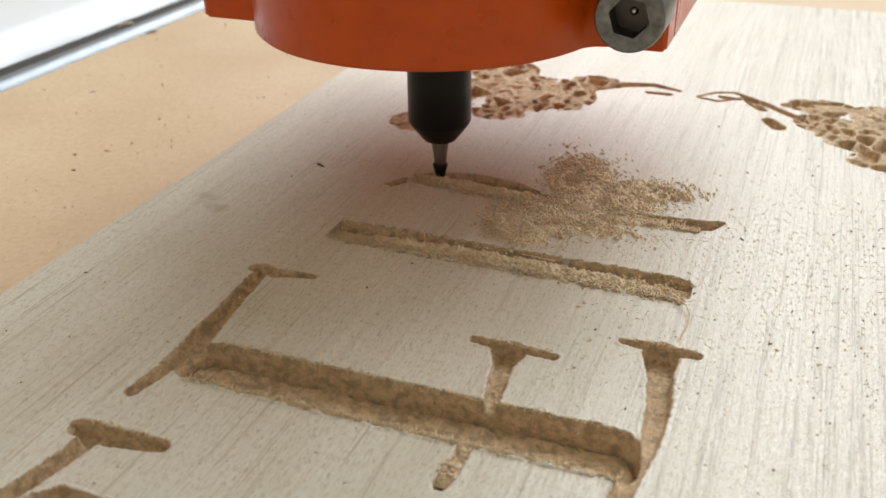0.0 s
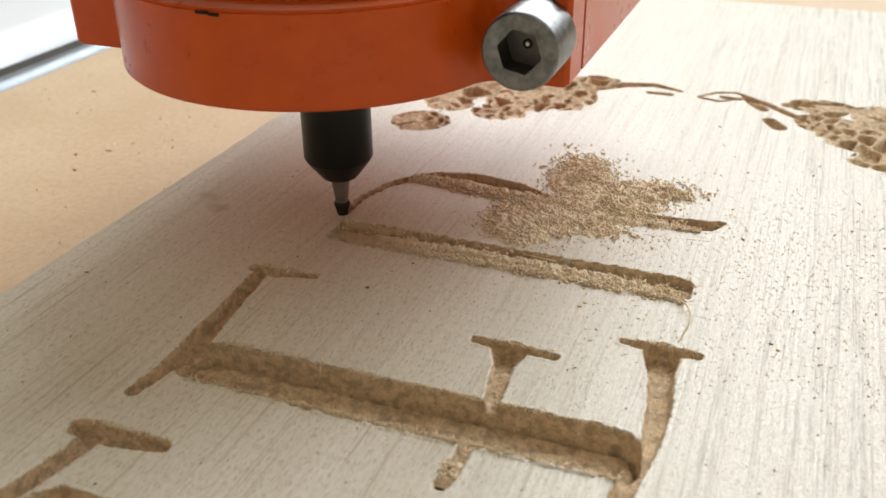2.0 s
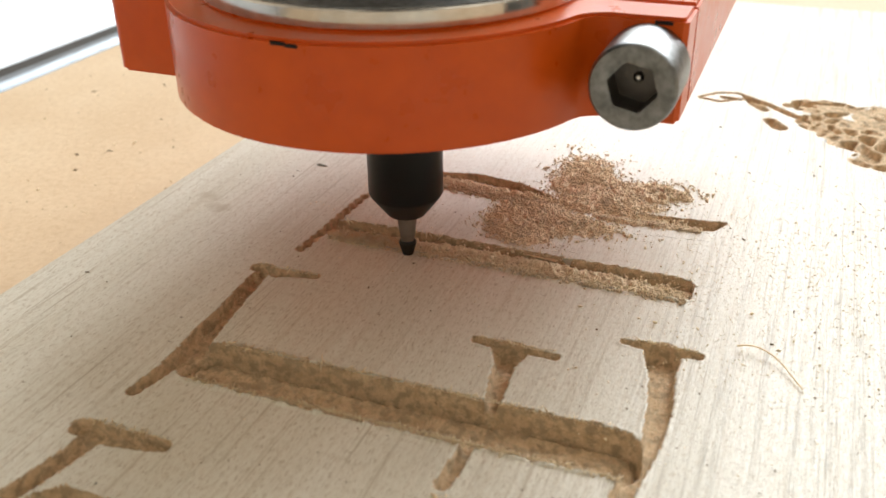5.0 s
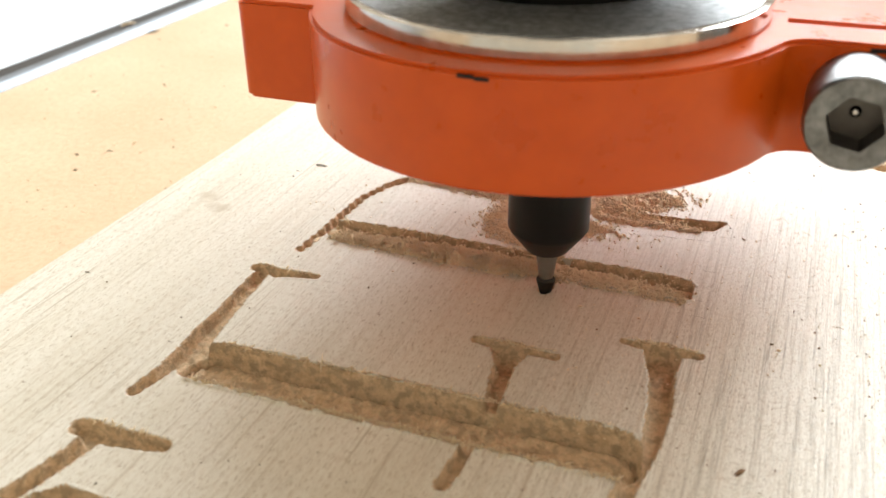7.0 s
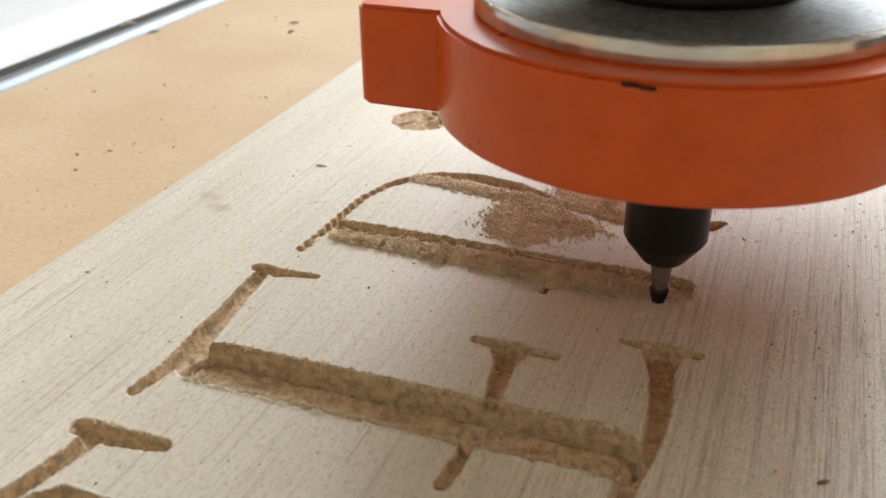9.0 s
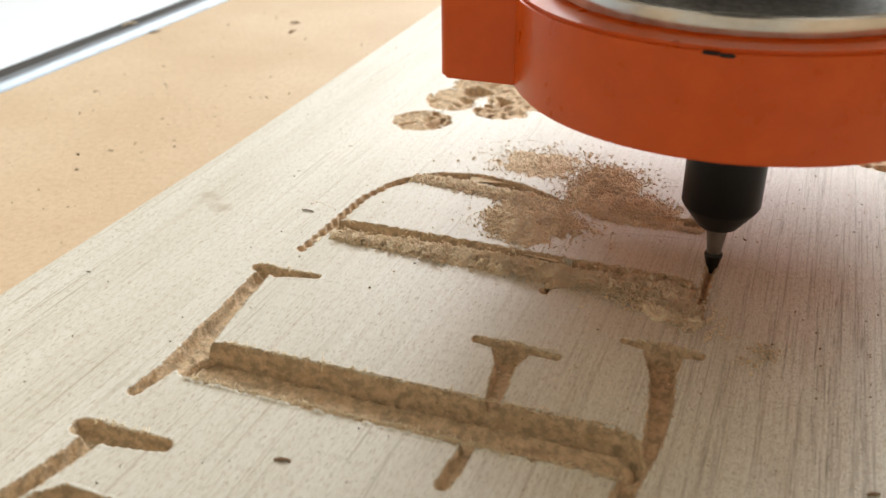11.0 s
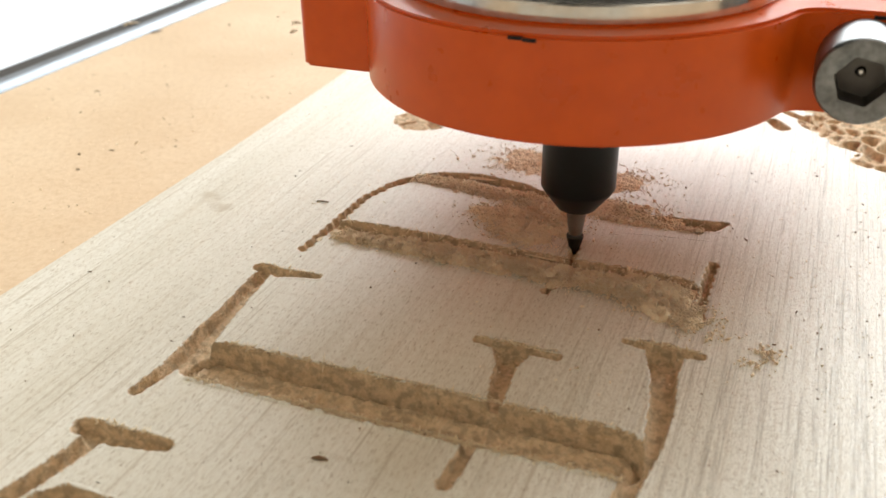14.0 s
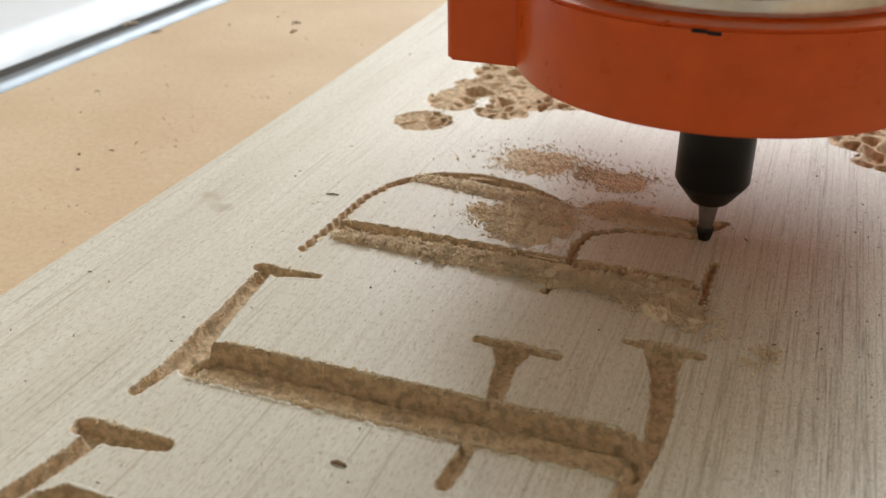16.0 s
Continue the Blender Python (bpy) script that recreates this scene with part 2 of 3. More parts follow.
# ---- the unseen room that holds the machine, added to bounce warm fill light ----
def room():
    floor = link("floor", box(-1.6, 2.2, -1.5, 1.62, -0.95, -0.85, s=1), FLOOR)
    tagged(floor, "unseen grey concrete workshop floor", "floor", kind="structure")
    ceil = link("ceiling", box(-1.6, 2.2, -1.5, 1.62, 2.6, 2.7, s=1), WALL)
    tagged(ceil, "unseen beige ceiling that bounces warm fill light", "ceiling", kind="structure")
    for name, b in (("wall_south", (-1.6, 2.2, -1.6, -1.5)), ("wall_west", (-1.7, -1.6, -1.6, 1.75)), ("wall_east", (2.2, 2.3, -1.6, 1.75))):
        tagged(link(name, box(b[0], b[1], b[2], b[3], -0.85, 2.6, s=1), WALL), "unseen beige wall that bounces warm fill light", "wall", kind="structure")
    x0, x1, z0, z1 = WIN[0] - WIN_W / 2, WIN[0] + WIN_W / 2, WIN[2] - WIN_H / 2, WIN[2] + WIN_H / 2
    bm = bmesh.new()
    for b in ((-1.6, x0, -0.85, 2.6), (x1, 2.2, -0.85, 2.6), (x0, x1, -0.85, z0), (x0, x1, z1, 2.6)):
        other = box(b[0], b[1], 1.62, 1.75, b[2], b[3], s=1)
        me = bpy.data.meshes.new("wall_piece")
        other.to_mesh(me)
        other.free()
        bm.from_mesh(me)
    tagged(link("wall_north", bm, WALL), "unseen beige wall with a wide window opening", "wall", kind="structure")
    win = tagged(new("window_1"), "wide bright workshop window", "window", kind="structure")
    win.location = (WIN[0], 1.68, z0)
    for a, b, c, d in ((-WIN_W / 2, -WIN_W / 2 + .05, 0, WIN_H), (WIN_W / 2 - .05, WIN_W / 2, 0, WIN_H), (-WIN_W / 2 + .05, WIN_W / 2 - .05, 0, .05), (-WIN_W / 2 + .05, WIN_W / 2 - .05, WIN_H - .05, WIN_H)):
        part("window_frame", box(a, b, -.03, .03, c, d, s=1), WALL, win)
    bench = tagged(new("workbench"), "plywood workbench under the machine", "workbench")
    bench.location = (0, 0, -0.85)
    part("worktop", box(-0.6, 0.6, -0.5, 0.76, 0.79, 0.822, 0.004, s=1), BENCH, bench)
    for x in (-0.55, 0.5):
        for y in (-0.45, 0.68):
            part("leg", box(x, x + 0.05, y, y + 0.05, 0, 0.79, 0.003, s=1), BENCH, bench)


room()


# ---- the machine's bed and its rail ----
def bed():
    ob = link("spoilboard", box(-165, 190, -120, 420, -28, -8, 0.6), MDF)
    tagged(ob, "tan fibreboard machine bed dusted with crumbs", "fibreboard bed")
    rail = tagged(new("aluminium_rail"), "silver aluminium rail with a dark slot beside the bed", "aluminium rail")
    rail.location = (-165.4 * MM, 150 * MM, -28 * MM)

    def profile(points, y0, y1):
        bm = bmesh.new()
        f = bm.faces.new([bm.verts.new((x * MM, y0 * MM, z * MM)) for x, z in points])
        ext = bmesh.ops.extrude_face_region(bm, geom=[f])
        bmesh.ops.translate(bm, vec=(0, (y1 - y0) * MM, 0), verts=[v for v in ext["geom"] if isinstance(v, bmesh.types.BMVert)])
        bmesh.ops.recalc_face_normals(bm, faces=bm.faces[:])
        return bm
    arc = [(-3.0 + 3.0 * math.cos(a), 18.2 + 3.0 * math.sin(a)) for a in (0, .4, .8, 1.2, 1.57)]
    lip = arc + [(-4.5, 21.2), (-4.9, 20.6), (-4.9, 0), (0, 0)]
    sharp_smooth(part("lip", profile(lip, -270, 270), LIP, rail), 50)
    # the slot's shade, put in as a black fill almost up to the lip
    part("slot_strip", box(-11.0, -4.9, -270, 270, 0, 20.5), GAP, rail, "black fill that stands for the shade in the slot")
    a8 = [(-21.0 + 10 * math.cos(a), 16 + 10 * math.sin(a)) for a in (0, .2, .4, .6, .8, 1.0, 1.2, 1.4, 1.57)]
    sharp_smooth(part("body", profile(a8 + [(-120, 26), (-120, 0), (-11, 0)], -270, 270), ALU, rail), 50)


bed()

# ---- the carved board ----
# strokes of the carved letters: (x, y, half width) along each stroke
STROKES = [
    [(-54.6, 67.4, 3.4), (-40, 67.5, 3.6), (-10.9, 68.3, 3.4)],
    [(-58.9, 60.2, .75), (-58.2, 64.5, .95), (-57.9, 69.5, 1.6), (-58.6, 77, 1.15), (-59.4, 85.5, 1.0)],
    [(-60.6, 87.2, .8), (-57.5, 86.9, .95), (-52.5, 87.7, .45)],
    [(-23.9, 58.6, .75), (-23.6, 64, .7), (-23.6, 72, .8), (-24.4, 78, 1.1), (-24.6, 80.6, 2.0)],
    [(-28.9, 81.6, .6), (-24.5, 81.4, .8), (-19.7, 81.4, .55)],
    [(-8.6, 60, .9), (-8.4, 65, 1.0), (-7.4, 69.5, .75), (-7.5, 76, 1.15), (-8.3, 82, 1.35), (-9.0, 86.2, 2.0)],
    [(-13.2, 87.0, .5), (-9.0, 86.8, .9), (-5.2, 86.9, .6)],
    [(-60.0, 53.6, 1.2), (-56, 53.4, 1.25), (-50.9, 54.0, .9)],
    [(-57.9, 52.4, 1.2), (-58.4, 49.5, 1.15), (-58.9, 46.8, 1.15), (-60.3, 41, 1.1)],
    [(-54.5, 42.8, 3.4), (-10, 42.8, 3.4)],
    [(-55.2, 100.7, 2.5), (-30, 100.6, 2.65), (-10.1, 100.6, 2.6), (-8.6, 99.4, 1.2)],
    [(-55.4, 116.1, .75), (-53.6, 118.8, .85), (-49.3, 122.2, 1.15), (-44, 123.3, 1.35), (-37.5, 122.3, 1.45), (-32, 120.0, 1.2), (-27.6, 117.9, .4)],
    [(-22.5, 117.4, 1.6), (-14, 118.0, 1.8), (-8.4, 118.9, 1.5), (-6.6, 120.4, .5)],
]
# strokes that the cutter opens while it is watched
OPENED = {
    "bowl": [(-55.4, 116.1, .62), (-57.1, 111.0, .62), (-57.4, 105.0, .62), (-57.4, 99.4, .62), (-57.9, 93.6, .62)],
    "spur": [(-24.3, 97.6, .55), (-24.7, 94.4, .55)],
    "foot": [(-6.5, 93.4, .62), (-6.8, 100.5, .62), (-6.6, 108.2, .62)],
    "leg": [(-23.9, 103.4, .62), (-24.3, 107.0, .62), (-23.2, 111.2, .62), (-18.8, 113.9, .62), (-8.7, 115.2, .62)],
}
DEEP = 2.5
EDGE_LEFT = [(-60, -87.3), (60, -87.2), (120, -86.9), (165, -87.9), (210, -89.2), (251, -91.0)]


def stroke_depth(x, y, strokes, steep=6.5, deepest=DEEP, wob=None):
    best, deep = np.full(x.shape, -9.0), np.zeros(x.shape)
    shift = 0.0 if wob is None else wob
    for st in strokes:
        for (ax, ay, aw), (bx, by, bw) in zip(st, st[1:]):
            dx, dy = bx - ax, by - ay
            t = np.clip(((x - ax) * dx + (y - ay) * dy) / (dx * dx + dy * dy), 0, 1)
            d = np.hypot(x - ax - t * dx, y - ay - t * dy)
            half = aw + t * (bw - aw)
            e = half - d + shift
            best = np.maximum(best, e)
            deep = np.maximum(deep, np.clip(e * steep, 0, np.minimum(deepest, .75 + .72 * half)))
    return best, deep


def ornament_depth(x, y):
    """Carved leaves and vine: pockets between thin ridges."""
    rng = np.random.RandomState(11)
    inside = np.full(x.shape, -9.0)
    for cx, cy, rx, ry, turn in ((-61.5, 143.5, 5.2, 5.0, .6), (-60.5, 156, 5.0, 6.5, .4), (-56, 165, 8, 6, 0), (-56, 176, 7.0, 7.5, 0), (-47.5, 164, 8, 11, 0), (-41, 166, 6, 9, .3), (-50, 152.5, 5.0, 4.0, 0),
                                 (-37, 175, 5.0, 4.2, .2), (5, 174.5, 6.2, 4.2, 0), (6, 166, 5.5, 5.0, 0), (12, 162, 8, 8, 0), (15, 172, 6, 6, 0), (14, 151.5, 4.5, 4.0, .5), (22, 160, 9, 12, 0)):
        c, s = math.cos(turn), math.sin(turn)
        u, v = (x - cx) * c + (y - cy) * s, -(x - cx) * s + (y - cy) * c
        inside = np.maximum(inside, (1 - np.hypot(u / rx, v / ry)) * min(rx, ry))
    seeds = np.column_stack([rng.uniform(-70, 34, 560), rng.uniform(132, 190, 560)])
    flat = inside > -0.5
    xs, ys = x[flat], y[flat]
    n1, n2, own = np.full(xs.shape, 1e9), np.full(xs.shape, 1e9), np.zeros(xs.shape)
    wx = xs + (grid_noise(xs + 200, ys, 2.2, 8) - .5) * 2.0
    wy = ys + (grid_noise(xs + 200, ys, 2.6, 9) - .5) * 2.4
    for (sx, sy), deep in zip(seeds, rng.uniform(.15, 1.3, len(seeds))):
        d = np.hypot((wx - sx) * 1.15, (wy - sy) * 0.8)
        own = np.where(d < n1, deep, own)
        n2 = np.minimum(n2, np.maximum(n1, d))
        n1 = np.minimum(n1, d)
    wall = np.minimum((n2 - n1) * 0.5 - 0.22, inside[flat])
    out = np.zeros(x.shape)
    level = 0.7 + 0.9 * grid_noise(xs, ys, 2.4, 5)
    shelf = np.clip((inside[flat] - .25 + 1.6 * (grid_noise(xs, ys, 1.8, 15) - .4)) * 1.5, 0, 1) * (.13 + .14 * grid_noise(xs, ys, 1.5, 16))
    out[flat] = shelf + np.clip(wall * 2.2, 0, 1.5) * np.minimum(level, 1.25) * own
    vine = [[(-36, 171, 1.0), (-31, 175.5, 1.4), (-26, 177, 1.1), (-20.6, 175, .5)], [(-26, 172.3, .8), (-22.3, 172.4, .8)], [(-17, 173, .4), (-14, 176.5, .5), (-10.5, 177.6, .5), (-5, 173.2, .8), (0, 168.3, .9), (4, 166, 1)],
            [(-16.6, 172.6, .5), (-13, 171.6, .5), (-10.5, 173.6, .4)], [(-12.6, 174.2, .8), (-9.6, 174, .6)], [(-8.5, 175.5, 1.0), (-6.5, 172, 1.2), (-5, 169.6, .9)], [(-3.6, 164.4, 1.2), (-1.8, 161.4, 1.4)], [(-1, 173.6, 1.2), (2, 176.6, .9), (8, 177.6, .8)]]
    return np.maximum(out, stroke_depth(x, y, vine, 1.6, 1.3)[1])


def carved_board():
    step = 0.22
    xs, ys = np.arange(-86.0, 27.0, step), np.arange(38.0, 192.0, step)
    X, Y = np.meshgrid(xs, ys)
    wob = (grid_noise(X, Y, 0.45, 1) - .5) * .14 + (grid_noise(X, Y, 1.7, 2) - .5) * .14
    edge, depth = stroke_depth(X, Y, STROKES, wob=wob)
    edge2, depth2 = stroke_depth(X, Y, list(OPENED.values()), 4.0, 1.6, wob * .3 + .15 * np.sin(Y * 3.4 + X * 2.2) - .04)
    crease = np.clip(1 - np.abs(edge - .60) / .32, 0, 1) * 1.5  # extra slit at the foot of each wall, deepened to darken the shade line there
    depth = np.maximum(depth, depth2)
    far = Y > 130
    orn = np.zeros(X.shape)
    orn[far] = ornament_depth(X[far], Y[far])
    depth = np.maximum(depth, orn)
    Z = -depth
    rough = np.clip(depth / .6, 0, 1)
    Z += rough * ((grid_noise(X, Y, .42, 3) - .5) * np.clip(.12 + .3 * (depth - 1.2), .12, .42) + (grid_noise(X, Y, 1.1, 4) - .5) * .26 * np.clip(edge - .6, .3, 1.2))
    stems = stroke_depth(X, Y, [st for st in STROKES if max(w for _, _, w in st) > 2.2], wob=wob)[0]
    Z -= crease * (stems > .2)
    rim = np.clip(1 - np.abs(edge + .22) / .30, 0, 1) * (edge < 0.05) * np.where(stems > -.7, 1, .3)
    Z += rim * np.clip(grid_noise(X, Y, .55, 6) * .6 - .12, 0, 1)
    Z = np.minimum(Z, np.where(depth > .25, -.12, 9))
    fade = np.clip(np.minimum.reduce([X - xs[0], xs[-1] - X, Y - ys[0], ys[-1] - Y]) / 1.0, 0, 1)
    Z *= fade
    ny, nx = X.shape
    verts = np.column_stack([X.ravel(), Y.ravel(), Z.ravel()])
    idx = np.arange(nx * ny).reshape(ny, nx)
    quads = np.stack([idx[:-1, :-1], idx[:-1, 1:], idx[1:, 1:], idx[1:, :-1]], -1).reshape(-1, 4)
    cut = (np.minimum.reduce([Z[:-1, :-1], Z[:-1, 1:], Z[1:, 1:], Z[1:, :-1]]) < -.10).ravel().astype(int)
    smooth_n = len(quads)
    # the plain rest of the board round the carved field, and its sides
    extra, faces = [], []
    base = len(verts)
    x0, x1, y0, y1 = xs[0], xs[-1], ys[0], ys[-1]
    ends = (-60.0, 251.0)
    right = 72.0

    def vert(x, y, z):
        extra.append((x, y, z))
        return base + len(extra) - 1
    el = lambda y: float(np.interp(y, [a for a, _ in EDGE_LEFT], [b for _, b in EDGE_LEFT]))
    yl = [ends[0], y0, 60, 90, 120, 150, y1, 210, ends[1]]
    left = [vert(el(y) + .4, y, 0) for y in yl]
    left_low = [vert(el(y), y, -.4) for y in yl]
    left_bot = [vert(el(y), y, -8) for y in yl]
    inner = [vert(x0, y, 0) for y in yl]
    for k in range(len(yl) - 1):
        faces += [(left[k], inner[k], inner[k + 1], left[k + 1]), (left_low[k], left[k], left[k + 1], left_low[k + 1]), (left_bot[k], left_low[k], left_low[k + 1], left_bot[k + 1])]
    a = [vert(x, y, 0) for x, y in ((x0, ends[0]), (right, ends[0]), (right, y0), (x0, y0), (x1, y0), (x1, y1), (right, y1), (x0, y1), (x0, ends[1]), (right, ends[1]))]
    faces += [(a[0], a[1], a[2], a[3]), (a[4], a[2], a[6], a[5]), (a[7], a[6], a[9], a[8])]
    b = [vert(x, y, -8) for x, y in ((right, ends[0]), (right, ends[1]), (el(ends[1]), ends[1]), (el(ends[0]), ends[0]))]
    faces += [(a[1], b[0], b[1], a[9]), (b[0], b[3], b[2], b[1]), (a[0], b[3], b[0], a[1]), (a[9], b[1], b[2], a[8])]
    verts = np.vstack([verts, np.array(extra)]) * MM
    quads = np.vstack([quads, np.array(faces)])
    me = bpy.data.meshes.new("carved_board")
    me.vertices.add(len(verts))
    me.vertices.foreach_set("co", verts.ravel())
    me.loops.add(quads.size)
    me.loops.foreach_set("vertex_index", quads.ravel())
    me.polygons.add(len(quads))
    me.polygons.foreach_set("loop_start", np.arange(0, quads.size, 4))
    mats = np.zeros(len(quads), int)
    mats[:smooth_n] = cut
    me.materials.append(WOOD)
    me.materials.append(CUT)
    me.polygons.foreach_set("material_index", mats)
    sm = np.zeros(len(quads), bool)
    sm[:smooth_n] = True
    me.polygons.foreach_set("use_smooth", sm)
    me.update(calc_edges=True)
    ob = new("carved_board", me)
    return tagged(ob, "pale wooden board with carved letters and vine ornament", "wooden board")


BOARD = carved_board()


# wood that still stands in the strokes and goes down as the cutter reaches it
def standing_wood():
    made = {}
    for name, st in OPENED.items():
        pieces = []
        for (ax, ay, aw), (bx, by, bw) in zip(st, st[1:]):
            length = math.hypot(bx - ax, by - ay)
            n = max(1, round(length / 1.9))
            for k in range(n):
                t = (k + .5) / n
                cx, cy = ax + t * (bx - ax), ay + t * (by - ay)
                half, w = length / n / 2 + .10, aw + .28
                first, last = (ax, ay) == st[0][:2] and k == 0, (bx, by) == st[-1][:2] and k == n - 1
                bm = box(-half - .85 * (first and name == "foot"), half + .85 * last, -w, w, -1.1, 0.008 + 0.010 * (len(pieces) % 2))
                ob = part("uncut_wood", bm, WOOD, BOARD)
                m = Matrix.Translation((cx * MM, cy * MM, 0)) @ Matrix.Rotation(math.atan2(by - ay, bx - ax), 4, "Z")
                ob.matrix_basis = m
                pieces.append((ob, m, cx, cy))
        made[name] = pieces
    return made


STANDING = standing_wood()


# ---- the spindle in its orange clamp, which travels over the board ----
def arc_points(cx, cy, r, a0, a1, n):
    return [(cx + r * math.cos(radians(a0 + (a1 - a0) * k / n)), cy + r * math.sin(radians(a0 + (a1 - a0) * k / n))) for k in range(n + 1)]


def spindle():
    thing = tagged(new("router_spindle"), "orange-clamped router spindle cutting the wooden board", "router spindle")
    cx, r = -0.8, 25.2
    left = 180 + math.degrees(math.asin(10 / r))
    outline = [(-33.2, 62)] + arc_points(-31.9, -8.7, 1.3, 180, 270, 6) + arc_points(cx, 0, r, left, 340.67, 56)
    outline += [*arc_points(26.0, -9.4, 3.2, 154, 90, 10), (32.8, -6.2), (33.3, -5.7), (33.3, -0.45), (23, -0.45), (23, 0.45), (33.3, 0.45), (33.3, 62)]
    clamp = sharp_smooth(part("clamp", prism(outline, 24.2, 35.1, 0.4), ORANGE, thing, "orange coated split clamp"), 30)
    for x, z, w in ((-1.1, 34.62, 1.5), (0.3, 34.5, 1.3)):
        part("paint_chip", box(x - w / 2, x + w / 2, -25.3, -25.1, z - .17, z + .2, 0.05), BLACK, clamp, "dark chip in the orange coat")
    part("paint_chip", box(30.0, 31.8, -6.26, -6.1, 34.35, 34.75, 0.05), BLACK, clamp, "dark chip in the orange coat")
    # socket screw, its axis along y
    head = bmesh.new()
    n, cz, sx = 48, 30.1, 29.6
    prof = [(4.3, -6.18), (4.3, -12.9), (4.2, -13.4), (4.0, -13.6), (2.75, -13.6)]
    rings = [[head.verts.new(((sx + q * math.cos(2 * math.pi * i / n)) * MM, y * MM, (cz + q * math.sin(2 * math.pi * i / n)) * MM)) for i in range(n)] for q, y in prof]

    def hexr(a):
        a = (a + radians(12)) % (math.pi / 3)
        return 2.2 / math.cos(a - math.pi / 6)
    for y in (-13.45, -10.2):
        rings.append([head.verts.new(((sx + hexr(2 * math.pi * i / n) * math.cos(2 * math.pi * i / n)) * MM, y * MM, (cz + hexr(2 * math.pi * i / n) * math.sin(2 * math.pi * i / n)) * MM)) for i in range(n)])
    for k, (p, q) in enumerate(zip(rings, rings[1:])):
        for i in range(n):
            f = head.faces.new((p[i], p[(i + 1) % n], q[(i + 1) % n], q[i]))
            f.material_index = 1 if k >= len(rings) - 2 else 0
    head.faces.new(rings[-1]).material_index = 1
    bmesh.ops.recalc_face_normals(head, faces=head.faces[:])
    screw = sharp_smooth(part("socket_screw", head, [STEEL, SOCKET], thing, "grey steel hexagon socket screw"), 35)
    # added bright bead that imitates the highlight deep in the socket
    pip = bmesh.new()
    bmesh.ops.create_icosphere(pip, subdivisions=2, radius=0.6 * MM, matrix=Matrix.Translation((sx * MM, -10.1 * MM, (cz + .1) * MM)))
    part("socket_glint", pip, BRIGHT, screw, smooth=True)
    # flange and motor housing above the clamp
    fl = sharp_smooth(part("flange", lathe([(21.5, 35.28), (21.7, 35.4), (21.7, 37.0), (21.45, 37.18), (13, 37.2)], 128, -.5), BRIGHT, thing, "bright turned aluminium flange"), 30)
    sharp_smooth(part("flange_face", lathe([(21.0, 37.15), (21.0, 37.22), (11.8, 37.25)], 96, -.5), FLANGE_TOP, fl, "dull grey cast face"), 30)
    # added ring that reads as the dark line of the gap below the flange
    part("gap_ring", lathe([(21.55, 34.7), (21.55, 35.3)], 96, -.5), ORANGE, fl, "orange ring added as the dark gap line under the flange")
    sharp_smooth(part("housing", lathe([(10.6, 37.2), (11.3, 38.0), (11.3, 42), (19.5, 46), (20.0, 48), (20.0, 110), (18, 112)], 72, -.5), BLACK, thing, "black motor housing"), 30)
    nut = sharp_smooth(part("collet_nut", lathe([(2.3, 6.1), (2.5, 6.0), (4.45, 8.55), (4.75, 9.1), (4.75, 20.5), (4.6, 20.8), (4.6, 24.6)], 64), BLACK, thing, "black steel collet nut"), 30)
    part("thread_ring", lathe([(7.5, 23.9), (7.5, 24.6)], 48), BLACK, nut)
    bit = sharp_smooth(part("cutter", lathe([(0.85, 1.9), (0.92, 2.4), (1.32, 5.4), (1.36, 7.0)], 32), BIT, thing, "grey carbide engraving bit"), 30)
    sharp_smooth(part("cutting_tip", lathe([(0.42, -0.9), (0.72, 0.0), (1.12, 1.45), (1.16, 1.75), (1.02, 2.0), (0.8, 2.05)], 14), BIT_TIP, bit, "dark burnt cutting tip"), 30)
    return thing


SPINDLE = spindle()


# ---- sawdust ----
def crumbs(name, places, size, material=DUST, seed=1, flat=0.6, long=1.7, origin=(0, 0, 0)):
    """One mesh of many small irregular flakes at the given places (millimetres)."""
    rng = np.random.RandomState(seed)
    n = len(places)
    shape = np.array([(1, 0, 0), (-1, 0, 0), (0, 1, 0), (0, -1, 0), (0, 0, 1), (0, 0, -1)], float)
    tri = np.array([(0, 2, 4), (2, 1, 4), (1, 3, 4), (3, 0, 4), (2, 0, 5), (1, 2, 5), (3, 1, 5), (0, 3, 5)])
    s = size * np.exp(rng.normal(0, .38, (n, 1)))
    dims = np.column_stack([rng.uniform(.8, long, n), rng.uniform(.5, 1.0, n), rng.uniform(.25, flat + .25, n)])
    v = shape[None] * (dims * s)[:, None, :] * rng.uniform(.6, 1.3, (n, 6, 1))
    q = rng.normal(size=(n, 4)) * (1, .38, .38, 1)  # most flakes lie flat
    q /= np.linalg.norm(q, axis=1, keepdims=True)
    w, x, y, z = q.T
    R = np.stack([1 - 2 * (y * y + z * z), 2 * (x * y - z * w), 2 * (x * z + y * w), 2 * (x * y + z * w), 1 - 2 * (x * x + z * z), 2 * (y * z - x * w), 2 * (x * z - y * w), 2 * (y * z + x * w), 1 - 2 * (x * x + y * y)], -1).reshape(n, 3, 3)
    v = np.einsum("nij,nkj->nki", R, v) + np.asarray(places)[:, None, :] - np.asarray(origin)
    f = (tri[None] + 6 * np.arange(n)[:, None, None]).reshape(-1, 3)
    me = bpy.data.meshes.new(name)
    me.vertices.add(n * 6)
    me.vertices.foreach_set("co", (v.reshape(-1, 3) * MM).ravel())
    me.loops.add(f.size)
    me.loops.foreach_set("vertex_index", f.ravel())
    me.polygons.add(len(f))
